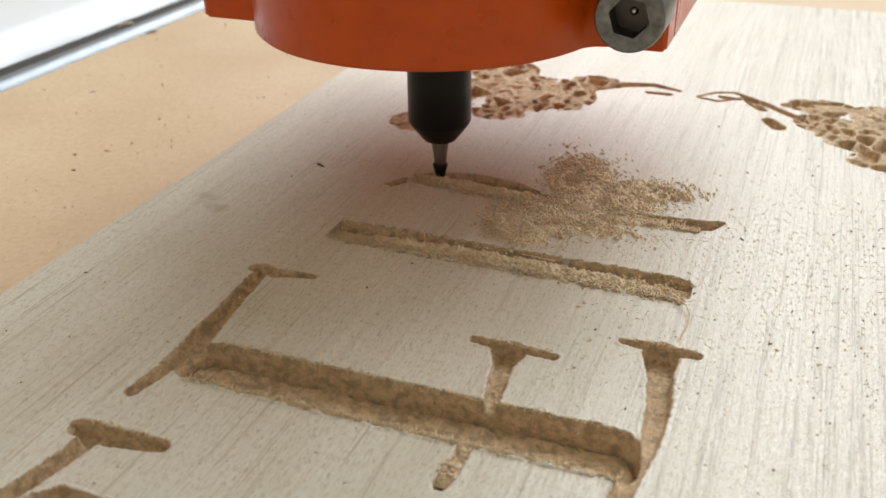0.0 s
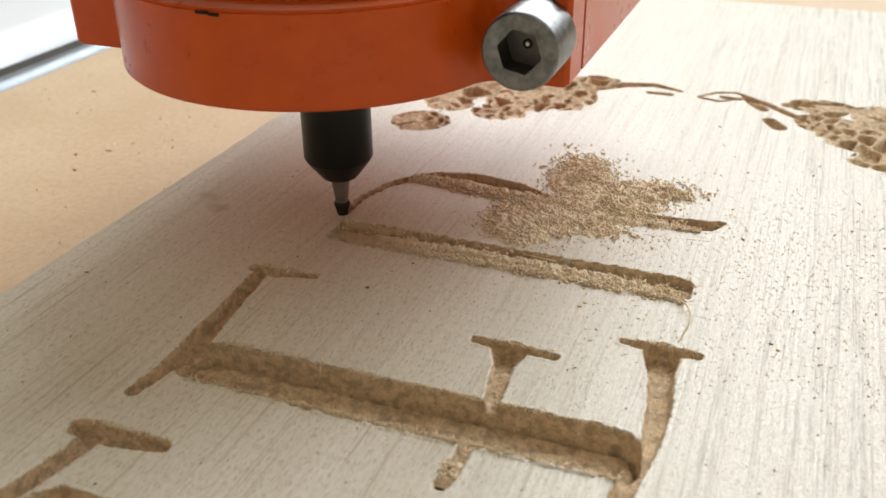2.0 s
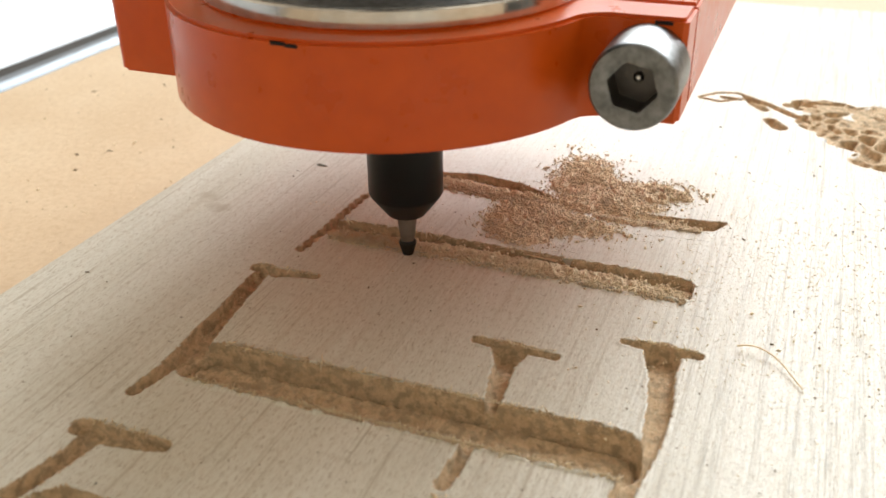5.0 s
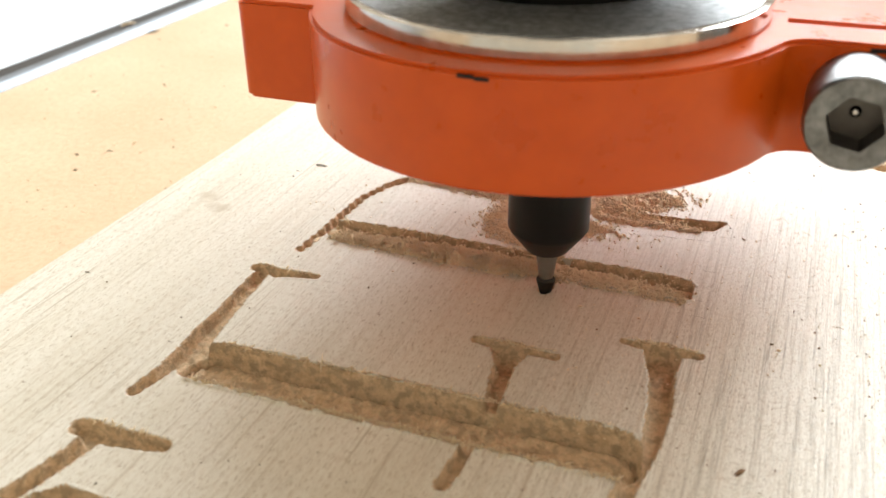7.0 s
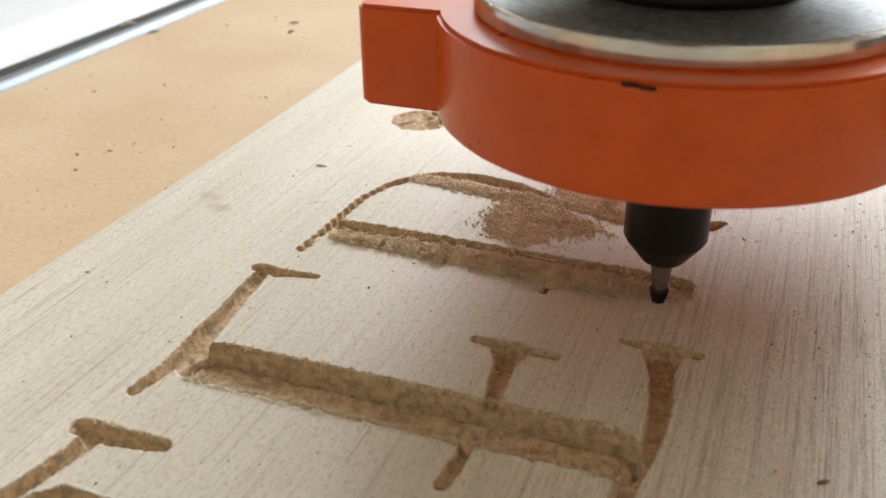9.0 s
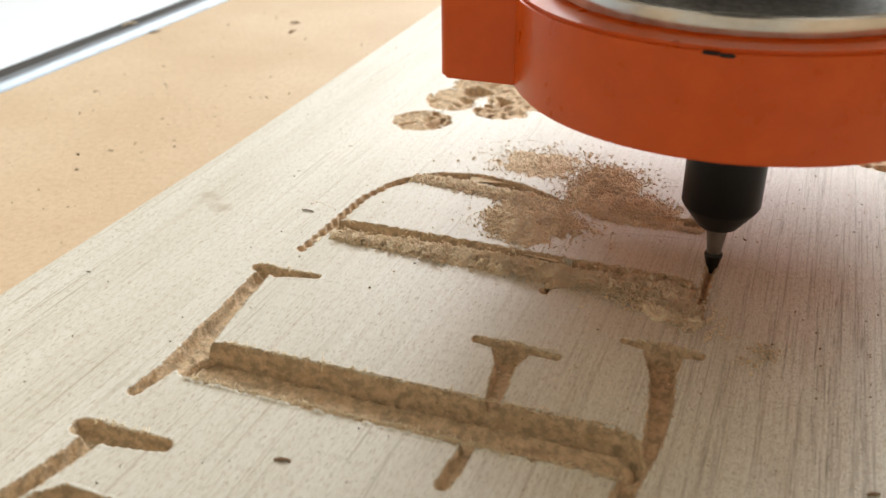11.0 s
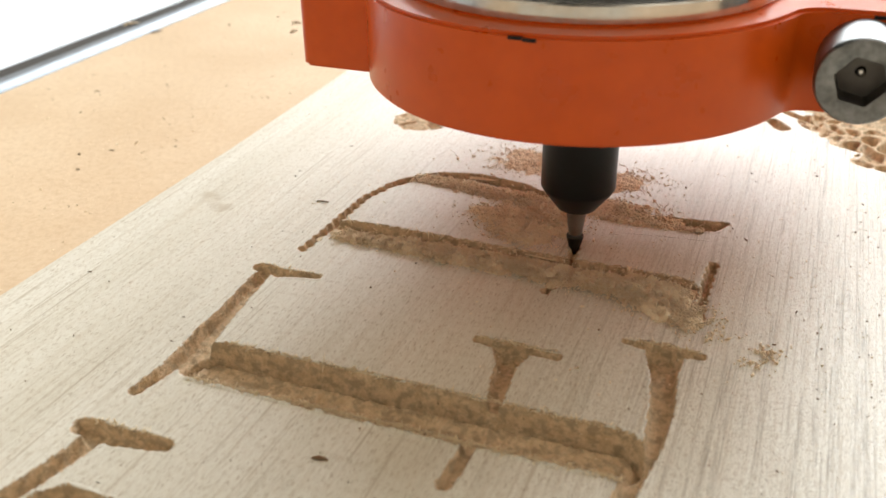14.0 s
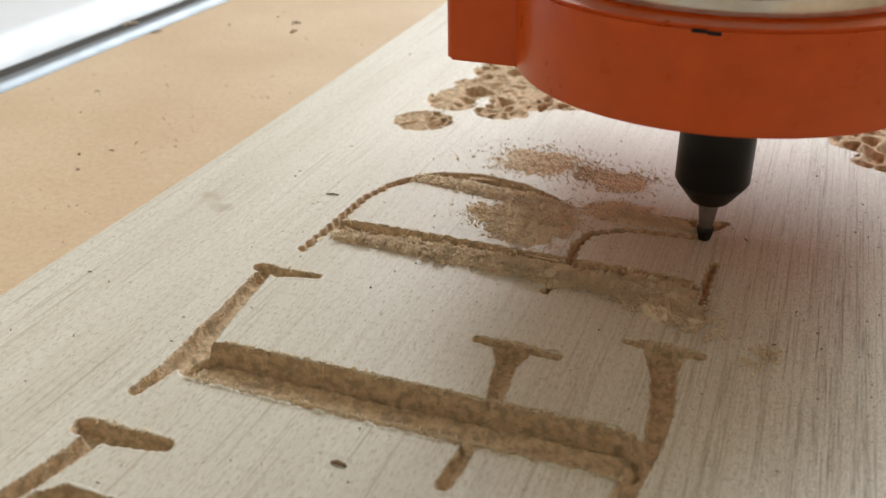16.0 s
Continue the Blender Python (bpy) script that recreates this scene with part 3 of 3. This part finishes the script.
    me.polygons.foreach_set("loop_start", np.arange(0, f.size, 3))
    me.materials.append(material)
    me.update(calc_edges=True)
    ob = new(name, me)
    ob.location = [c * MM for c in origin]
    return ob


def blob(n, cx, cy, sx, sy, height, seed, turn=0.0):
    """Places heaped round a middle, thinning outwards."""
    rng = np.random.RandomState(seed)
    u, v = rng.normal(0, .40, n), rng.normal(0, .40, n)
    c, s = math.cos(turn), math.sin(turn)
    x, y = u * sx, v * sy
    lump = grid_noise(cx + x + 300, cy + y + 300, 2.0, seed)
    keep = lump > .28
    z = rng.uniform(0, 1, n) * height * np.exp(-(u * u + v * v) * 2.0) * (.3 + lump)
    return np.column_stack([cx + x * c - y * s, cy + x * s + y * c, z + .08])[keep]


def band(n, x0, y0, x1, y1, half, z0, z1, seed):
    rng = np.random.RandomState(seed)
    t, o = rng.rand(n), rng.normal(0, .5, n)
    x, y = x0 + t * (x1 - x0), y0 + t * (y1 - y0) + o * half
    lump = grid_noise(x + 300, y + 300, 1.1, seed)
    return np.column_stack([x, y, z0 + (z1 - z0) * lump * rng.uniform(.4, 1, n)])


def dust_layer_material():
    m, nt, p = nodes_of("packed_sawdust")
    v = local(nt, 1.0)
    lump, fine = noise_of(nt, v, 1.3, 4, 0.65), noise_of(nt, v, 5.0, 4, 0.7)
    base = mix(nt, ramp(nt, lump, [(0.3, 0.0), (0.7, 1.0)]), (0.87, 0.725, 0.51), (0.97, 0.85, 0.635))
    base = mix(nt, ramp(nt, fine, [(0.57, 0.0), (0.77, 0.4)]), base, (0.66, 0.52, 0.36))
    nt.links.new(base, p.inputs["Base Color"])
    p.inputs["Roughness"].default_value = 0.95
    p.inputs["Specular IOR Level"].default_value = 0.1
    bump(nt, p, mix(nt, 0.55, lump, fine), 1.0, 0.00045)
    return m


LAYER = dust_layer_material()


def dust_layer(name, cx, cy, sx, sy, height, seed, turn=0.0, sink=0.25, bed_at=None, parent=None, rough=.62):
    """A lumpy layer of sawdust: thick in the middle, patchy at its rim. bed_at gives the level it lies on."""
    step = 0.15
    nx, ny = int(2 * sx / step), int(2 * sy / step)
    U, V = np.meshgrid(np.linspace(-sx, sx, nx), np.linspace(-sy, sy, ny))
    c, s = math.cos(turn), math.sin(turn)
    X, Y = cx + U * c - V * s, cy + U * s + V * c
    r = np.hypot(U / sx, V / sy)
    env = np.clip(1 - r ** 2.2, 0, 1)
    rag = (grid_noise(X + 500, Y + 500, 2.6, seed) - .5) * 1.1 + (grid_noise(X + 500, Y + 500, .9, seed + 1) - .5) * .9
    lump = .40 * grid_noise(X + 500, Y + 500, 1.0, seed + 2) + .35 * grid_noise(X + 500, Y + 500, .45, seed + 3)
    Z = height * np.clip(env * 1.5 + rag - .35, -.6, 1) * (.1 + 1.4 * lump) - sink * (1 - env) + (grid_noise(X + 500, Y + 500, .24, seed + 4) - .4) * rough * np.minimum(1, height * 1.5)
    Z = np.where(r > .97, -.4, Z)
    if bed_at is not None:
        Z = Z + bed_at(X, Y)
    verts = np.column_stack([(X - cx).ravel(), (Y - cy).ravel(), Z.ravel()]) * MM
    idx = np.arange(nx * ny).reshape(ny, nx)
    quads = np.stack([idx[:-1, :-1], idx[:-1, 1:], idx[1:, 1:], idx[1:, :-1]], -1).reshape(-1, 4)
    me = bpy.data.meshes.new(name)
    me.vertices.add(len(verts))
    me.vertices.foreach_set("co", verts.ravel())
    me.loops.add(quads.size)
    me.loops.foreach_set("vertex_index", quads.ravel())
    me.polygons.add(len(quads))
    me.polygons.foreach_set("loop_start", np.arange(0, quads.size, 4))
    me.polygons.foreach_set("use_smooth", np.ones(len(quads), bool))
    me.materials.append(LAYER)
    me.update(calc_edges=True)
    ob = new(name, me)
    if parent is not None:
        ob.parent = parent
    else:
        ob.location = (cx * MM, cy * MM, 0)
    return ob


def strand(parent, pts):
    """A fine curled fibre through the given places, in millimetres on its parent."""
    cu = bpy.data.curves.new("curled_fibre", "CURVE")
    cu.dimensions, cu.bevel_depth, cu.bevel_resolution = "3D", 0.07 * MM, 1
    sp = cu.splines.new("NURBS")
    sp.points.add(len(pts) - 1)
    for q, (x, y, z) in zip(sp.points, pts):
        q.co = (x * MM, y * MM, z * MM, 1)
    sp.use_endpoint_u, sp.order_u = True, 3
    cu.materials.append(FIBRE)
    ob = new("curled_fibre", cu)
    ob.parent = parent


def sawdust():
    fixed = {}
    stem_level = lambda x, y: -.55 + .5 * np.clip((99.4 - y) / 1.4, 0, 1) - 1.1 * np.clip((y - 101.9) / .8, 0, 1) - .45 * np.exp(-((y - 99.7) / .35) ** 2)
    tagged(dust_layer("packed_sawdust", -32.5, 100.3, 25.5, 3.4, .8, 70, bed_at=stem_level, sink=.6), "lumpy sawdust packed in the cut letter stem", "sawdust", "sawdust on the board", "stuff")
    leg_level = lambda x, y: -2.0 * np.clip((y - 116.4) / 1.0, 0, 1)
    tagged(dust_layer("packed_sawdust", -16.0, 117.4, 8.6, 2.4, .55, 75, turn=.06, bed_at=leg_level), "lumpy sawdust packed in the cut letter leg", "sawdust", "sawdust on the board", "stuff")
    tagged(dust_layer("packed_sawdust", -32.0, 111.6, 7.6, 8.2, .6, 81, turn=-.12, rough=.6), "soft layer of sawdust inside the letter bowl", "sawdust", "sawdust on the board", "stuff")
    tagged(dust_layer("packed_sawdust", -41.0, 119.9, 12.5, 1.9, .6, 85, turn=-.08), "ridge of sawdust along the curved cut", "sawdust", "sawdust on the board", "stuff")
    fixed["stem"] = crumbs("sawdust", np.vstack([band(9000, -56, 100.0, -8.5, 99.6, 1.9, -1.9, .35, 21), band(3500, -56, 98.0, -8.3, 97.8, .7, -.3, .5, 22)]), .16, seed=2)
    tagged(fixed["stem"], "sawdust packed along the cut letter stem", "sawdust", "sawdust on the board", "stuff")
    bowl = crumbs("sawdust", np.vstack([band(3400, -53, 119.9, -28.5, 117.0, 1.5, 0, .5, 23), blob(6500, -31.8, 111.6, 7.2, 8.0, .6, 24, -.1)]), .14, seed=3)
    tagged(bowl, "loose sawdust inside the bowl of the letter", "sawdust", "sawdust on the board", "stuff")
    leg = crumbs("sawdust", np.vstack([band(4200, -23, 116.4, -8, 117.4, 1.7, -1.7, .2, 26), band(1500, -23, 116.4, -9, 116.9, .7, 0, .4, 27)]), .15, seed=4)
    tagged(leg, "sawdust filling the cut letter leg", "sawdust", "sawdust on the board", "stuff")
    rng = np.random.RandomState(31)
    far = np.column_stack([rng.uniform(-20, 24, 4200), rng.normal(108, 17, 4200), np.full(4200, .04)])
    stay = rng.rand(len(far)) < .22
    tagged(crumbs("wood_dust", far[stay], .07, FIBRE, seed=9), "fine dust specks strewn on the board", "wood dust", kind="stuff")
    specks = crumbs("wood_dust", far[~stay], .07, FIBRE, seed=5)
    fixed["specks"] = specks
    tagged(specks, "fine dust specks strewn on the board", "wood dust", kind="stuff")
    wide = np.column_stack([rng.uniform(-85, 26, 300), rng.uniform(45, 190, 300), np.full(300, .04)])
    side = np.column_stack([24 - np.abs(rng.normal(0, 12, 420)), rng.uniform(48, 150, 420), np.full(420, .04)])
    tagged(crumbs("brown_specks", side, .095, CHIP, seed=16), "brown wood specks strewn along the coarse grain", "wood dust", kind="stuff")
    tagged(crumbs("dark_specks", wide, .11, CRUMB, seed=6), "dark wood specks strewn on the board", "wood dust", kind="stuff")
    bedp = np.column_stack([rng.uniform(-160, -92, 110), rng.uniform(70, 240, 110), np.full(110, -7.93)])
    tagged(crumbs("bed_specks", bedp, .17, CRUMB, seed=7), "dark specks strewn on the fibreboard bed", "wood dust", kind="stuff")
    pale = np.column_stack([rng.uniform(-160, -92, 220), rng.uniform(60, 170, 220), np.full(220, -7.94)])
    tagged(crumbs("pale_specks", pale, .13, DUST, seed=17), "pale specks of sawdust on the fibreboard bed", "wood dust", kind="stuff")
    fr = np.vstack([band(900, -56, 98.1, -8.3, 97.9, .6, .05, .7, 61), band(260, -56, 103.3, -8.3, 103.3, .4, .0, .25, 62), band(240, -52, 121, -30, 118.6, .6, .05, .5, 63), band(1500, -55, 63.9, -9, 64.8, .35, .0, .35, 64), band(800, -54.6, 71.0, -11, 71.9, .3, .0, .25, 65), band(120, -29, 82.2, -19.6, 82.2, .3, 0, .2, 66), band(120, -13.2, 87.8, -5.2, 87.7, .3, 0, .2, 67), band(120, -61, 88.1, -52, 88.1, .3, 0, .2, 68), band(90, -60, 54.8, -51, 54.9, .3, 0, .2, 69)])
    tagged(crumbs("wood_fibres", fr, .08, FIBRE, seed=8, flat=.1, long=6.5), "torn wood fibres along the cut edges", "wood fibres", kind="stuff")
    nap = np.column_stack([rng.uniform(-64, 4, 350), rng.normal(112, 16, 350), np.full(350, .05)])
    tagged(crumbs("loose_grains", nap, .11, DUST, seed=12), "loose pale grains of sawdust round the letter", "sawdust", kind="stuff")
    heaps = {}
    for key, (n, cx, cy, sx, sy, h, tr) in dict(a=(3600, -28.0, 128.5, 6.5, 11, .5, .2), b=(2800, -22.0, 121.5, 9.5, 5, .6, .1), c=(5200, -19, 126, 8, 4.0, .85, .3), d=(1800, -25, 113, 9, 4, .6, 0), f=(220, -13, 118, 3.6, 2.2, .35, .2), e=(160, -23.9, 60.2, 1.1, 2.0, .35, 0)).items():
        ob = crumbs("sawdust_heap", blob(n, cx, cy, sx, sy, h, 40 + n, tr), .15, seed=n, origin=(cx, cy, 0))
        if key != "f":
            dust_layer("packed_sawdust", cx, cy, sx * .95, sy * .95, h, 90 + int(cx * -3), tr, parent=ob, rough=.45)["kind"] = "stuff"
        heaps[key] = tagged(ob, "loose heap of tan sawdust on the board", "sawdust", "sawdust heaps", "stuff")
    for key, (n, cx, cy, sx, sy) in dict(g=(1500, -37, 131, 10, 7.5), h=(1100, -24, 129, 7, 6)).items():
        ob = dust_layer("dust_film", cx, cy, sx, sy, .34, 300 + n, .2, sink=.45, rough=.5)
        grains = crumbs("grains", blob(n, cx, cy, sx * 1.2, sy * 1.2, .2, 310 + n, .2), .12, seed=n, origin=(cx, cy, 0))
        grains.parent, grains.location = ob, (0, 0, 0)
        grains["kind"] = "stuff"
        heaps[key] = tagged(ob, "thin patchy film of blown sawdust", "sawdust", "sawdust heaps", "stuff")
    for k in range(7):
        x = -51.5 + 6.6 * k
        ob = dust_layer("sawdust_ridge", x, 98.5, 4.8, 1.7 + .26 * k, .55 + .08 * k, 130 + 5 * k, turn=-.02, rough=1.0)
        fuzz = crumbs("fluff", band(1900, x - 3.6, 98.5 - .1 * k, x + 3.6, 98.5 - .13 * k, 1.3 + .26 * k, .05, .95 + .08 * k, 200 + k), .12, DUST, seed=210 + k, flat=.5, long=2.4, origin=(x, 98.5, 0))
        fuzz.parent, fuzz.location = ob, (0, 0, 0)
        fuzz["kind"] = "stuff"
        if k > 3:
            for j in range(4):
                a, cx, cy = 1.9 * j + k, x - 3 + 1.9 * j, 97.6 - .5 * (j % 3)
                strand(ob, [((cx - x + q * 1.5 * math.cos(a) + .5 * math.sin(3 * q + j)), (cy - 98.5 + q * 1.1 * math.sin(a)), 1.0 + .5 * math.cos(2 * q + j)) for q in (-1, -.5, 0, .5, 1)])
        heaps["ridge", k] = tagged(ob, "fluffy ridge of fresh sawdust beside the cut", "sawdust", "sawdust ridges", "stuff")
    heaps["specks"] = fixed["specks"]
    return heaps


HEAPS = sawdust()


def shaving(name, x, y, z, length, width, turn, material, label, curl=0.5, seed=1):
    """A small bent splinter of wood with a pointed end."""
    rng = np.random.RandomState(seed)
    bm = bmesh.new()
    rows = []
    n = 7
    for k in range(n):
        t = k / (n - 1) - .5
        w = width * (.35 + .65 * math.sin(math.pi * (k + .6) / (n + .3))) * rng.uniform(.8, 1.1)
        up = curl * width * (1 - 4 * t * t) * .4 + .03
        side = rng.uniform(-.1, .1) * width
        rows.append([bm.verts.new((length * t * MM, (side + a * w / 2) * MM, (up + b) * MM)) for a, b in ((-1, 0), (-.2, .14 * width), (1, .03), (.2, -.06 * width))])
    for p, q in zip(rows, rows[1:]):
        for i in range(4):
            bm.faces.new((p[i], p[(i + 1) % 4], q[(i + 1) % 4], q[i]))
    bm.faces.new(rows[0][::-1])
    bm.faces.new(rows[-1])
    ob = link(name, bm, material, smooth=True)
    ob.matrix_basis = pose(x * MM, y * MM, z * MM, 0, 0, turn)
    return tagged(ob, label, "wood chip")


def chips():
    made = {}
    made["creep"] = shaving("wood_chip", -37.1, 58.0, .05, 1.6, .6, 20, CHIP, "small brown wood chip on the board", seed=3)
    made["slide"] = shaving("wood_chip", -61.4, 103.6, .05, 1.9, .45, 10, CRUMB, "thin dark splinter lying on the board", seed=4)
    made["right"] = shaving("wood_chip", -1.5, 69.5, .05, 1.2, .5, 70, CHIP, "small brown wood chip on the board", seed=5)
    for k, (x, y, z, ln, w, tn) in enumerate(((-132, 220.8, -7.95, 2.6, 1.3, 30), (-128.4, 212.9, -7.95, 2.4, 1.3, 80), (-94.5, 166, -7.95, 2.4, 1.1, 20), (-163.2, 200.2, -7.95, 3.0, 1.2, 60), (-119, 128, -7.95, 1.2, .35, 10), (-145, 155, -7.95, 1.3, .4, 40))):
        shaving("wood_chip", x, y, z, ln, w, tn, CHIP if k < 3 else CRUMB, "wood chip lying on the fibreboard bed", seed=20 + k)
    shaving("wood_chip", -173.5, 203, -7.55, 4.2, 2.0, 70, DUST, "pale wood chip caught in the rail slot", seed=31)
    for k, (x, y, tn) in enumerate(((-80.4, 78.5, 10), (3.9, 100, 80), (-68, 128, 30), (8, 122, 60), (-20, 54, 30), (-71, 116, 0))):
        shaving("wood_chip", x, y, .03, .6, .2, tn, CRUMB, "tiny dark splinter on the board", seed=40 + k)
    # one long curled fibre that hangs out of the stem
    cu = bpy.data.curves.new("wood_fibre", "CURVE")
    cu.dimensions, cu.bevel_depth, cu.bevel_resolution = "3D", 0.09 * MM, 2
    sp = cu.splines.new("NURBS")
    pts = [(-9.6, 97.6, .3), (-8.4, 97.0, .7), (-7.2, 95.2, .5), (-7.0, 93.0, .3), (-7.3, 91.2, .15), (-7.6, 89.0, .1)]
    sp.points.add(len(pts) - 1)
    for q, (x, y, z) in zip(sp.points, pts):
        q.co = ((x + 8) * MM, (y - 94) * MM, z * MM, 1)
    sp.use_endpoint_u, sp.order_u = True, 3
    cu.materials.append(DUST)
    fibre = new("wood_fibre", cu)
    fibre.location = (-8 * MM, 94 * MM, 0)
    made["fibre"] = tagged(fibre, "long pale curled wood fibre on the board", "wood fibre")
    return made


CHIPS = chips()


# ---- what moves ----
def at(x, y, z=0.0, turn=0.0):
    return pose(x * MM, y * MM, z * MM, 0, 0, turn)


TOOL = [(0, -49.3, 122.9, -.05), (.5, -52.05, 120.45, -.2), (1, -55.35, 116.1, -.1), (1.5, -57.1, 111.0, 0), (2, -57.4, 105.05, 0), (2.5, -57.4, 99.4, .1), (3, -57.2, 93.2, .3), (3.5, -57.3, 93.9, .3), (4, -54.8, 96.3, .3),
        (4.2, -52.6, 97.0, .2), (6.3, -29.4, 97.6, -.1), (6.5, -26.9, 97.6, -.15), (7, -24.6, 94.6, -.1), (7.5, -24.5, 94.3, -.25), (8, -22.8, 97.65, -.2), (8.5, -17.35, 97.5, -.25), (9, -11.4, 97.05, -.15), (9.2, -9.2, 96.8, -.15),
        (9.7, -6.6, 93.6, -.15), (10.9, -6.6, 108.2, -.15), (11.3, -6.9, 107.6, -.15), (11.5, -7.1, 106.7, -.15), (12, -6.95, 102.7, -.05), (12.5, -11.4, 102.6, -.05), (13, -17.45, 102.9, -.15), (13.5, -22.95, 102.9, -.15),
        (14, -24.4, 106.8, -.1), (14.5, -23.3, 111.2, -.1), (15, -18.8, 113.7, -.05), (15.5, -13.6, 114.2, -.1), (16, -8.7, 115.0, -.15)]
WHEN = {"bowl": (0.9, 3.4), "spur": (6.4, 7.6), "foot": (9.4, 11.2), "leg": (13.3, 16.0)}


def motions():
    walk(SPINDLE, [(t, at(x, y, z)) for t, x, y, z in TOOL])
    for name, pieces in STANDING.items():
        a, b = WHEN[name]
        times = np.arange(a, b + .01, .05)
        px, py = (np.interp(times, [r[0] for r in TOOL], [r[i] for r in TOOL]) for i in (1, 2))
        for ob, m, cx, cy in pieces:
            t = float(times[np.argmin(np.hypot(px - cx, py - cy))])
            low = Matrix.Translation((0, 0, -1.9 * MM)) @ m
            rows = [(0, m)]
            if t - .1 > .05:
                rows.append((t - .1, m))
            if t + .12 < 15.95:
                rows.append((t + .12, low))
            rows.append((16, low if t + .12 < 15.95 else Matrix.Translation((0, 0, -.8 * MM)) @ m))
            walk(ob, rows)
    walk(CHIPS["creep"], [(0, at(-72, 22, .05, -40)), (9.2, at(-68, 25, .05, -20)), (11.3, at(-37.3, 58.0, .05, 20)), (12.5, at(-37.1, 58.0, .05, 25)), (14.5, at(-35.4, 57.5, .05, 5)), (16, at(-34, 57.6, .05, 0))])
    walk(CHIPS["slide"], [(0, at(-68.5, 119.4, .05, -30)), (9.2, at(-68.5, 119, .05, 0)), (11.3, at(-62, 103, .05, 0)), (12.5, at(-61.4, 103.6, .05, -15)), (14.5, at(-62.5, 108.4, .05, 15)), (16, at(-62.1, 110, .05, 10))])
    walk(CHIPS["right"], [(0, at(32, 60, .05, 0)), (4.2, at(32, 62, .05, 20)), (6.3, at(-1.5, 69.5, .05, 70)), (7, at(.9, 69.6, .05, 60)), (9, at(8, 71, .05, 40)), (16, at(16, 70, .05, 0))])
    walk(CHIPS["fibre"], [(0, at(-8, 94)), (4.2, at(-8, 94)), (5, at(2, 88, .2, 40)), (6.3, at(30, 70, .2, 80)), (16, at(30, 70, .2, 80))])
    for k in range(7):
        x = -51.5 + 6.6 * k
        t = float(np.interp(x, [-54.8, -29.4, -22.8, -9.2], [4.0, 6.3, 8.0, 9.2]))
        walk(HEAPS["ridge", k], [(0, at(x, 98.9, -1.6)), (t - .15, at(x, 98.9, -1.6)), (t + .5, at(x, 98.5, 0)), (16, at(x, 98.4, 0.05))])
    walk(HEAPS["a"], [(0, at(-28.5, 129)), (4.2, at(-28.3, 129)), (6.3, at(-27.0, 127.5)), (9.2, at(-26.5, 127)), (11.3, at(-24.5, 126)), (12.5, at(-25, 128, 0, 10)), (13.2, at(-27, 131, -.35, 20)), (14, at(-30, 132, -.45, 25)), (16, at(-29, 131, -.45, 25))])
    walk(HEAPS["g"], [(0, at(-27, 123, -1.2)), (9.2, at(-27, 123, -1.0)), (10.5, at(-34, 129, -.1)), (11.3, at(-37, 132.6)), (16, at(-37, 132.6))])
    walk(HEAPS["h"], [(0, at(-23, 121, -1.2)), (9.2, at(-23, 122, -1.0)), (10.5, at(-23, 127, -.1)), (11.3, at(-24, 129)), (16, at(-23, 129.5))])
    walk(HEAPS["b"], [(0, at(-23, 121.5)), (9.2, at(-22.5, 121.3)), (11.3, at(-21, 121)), (13, at(-21, 119.8, -.12)), (16, at(-20, 119.4, -.25))])
    walk(HEAPS["c"], [(0, at(-18, 127)), (4.2, at(-18, 127)), (6.3, at(-19, 125)), (9.2, at(-17, 120, -.1)), (9.7, at(-14.5, 108, 0, -20)), (10.4, at(-11.2, 96.6, 0, -48)), (16, at(-11.2, 96.4, 0, -48))])
    walk(HEAPS["specks"], [(0, at(0, 0)), (4.2, at(0, 0)), (5.2, at(14, -2, .3)), (6.3, at(46, 0, .02)), (16, at(46, 0, .02))])
    walk(HEAPS["f"], [(0, at(-13, 118, -.2)), (9.2, at(-13, 118, -.2)), (9.8, at(-8, 108, .1, 20)), (10.6, at(.8, 89.5, 0, 40)), (16, at(.9, 89.3, 0, 40))])
    walk(HEAPS["d"], [(0, at(-25, 113)), (6.3, at(-27, 112.5)), (9.2, at(-29, 112.2)), (13, at(-33, 112.2)), (16, at(-34, 112.4))])
    walk(HEAPS["e"], [(0, at(-23.9, 60.5)), (4.2, at(-23.9, 60.5)), (5.4, at(-22, 48, 0, 60)), (6.3, at(-20, 30, 0, 90)), (16, at(-20, 30, 0, 90))])


motions()
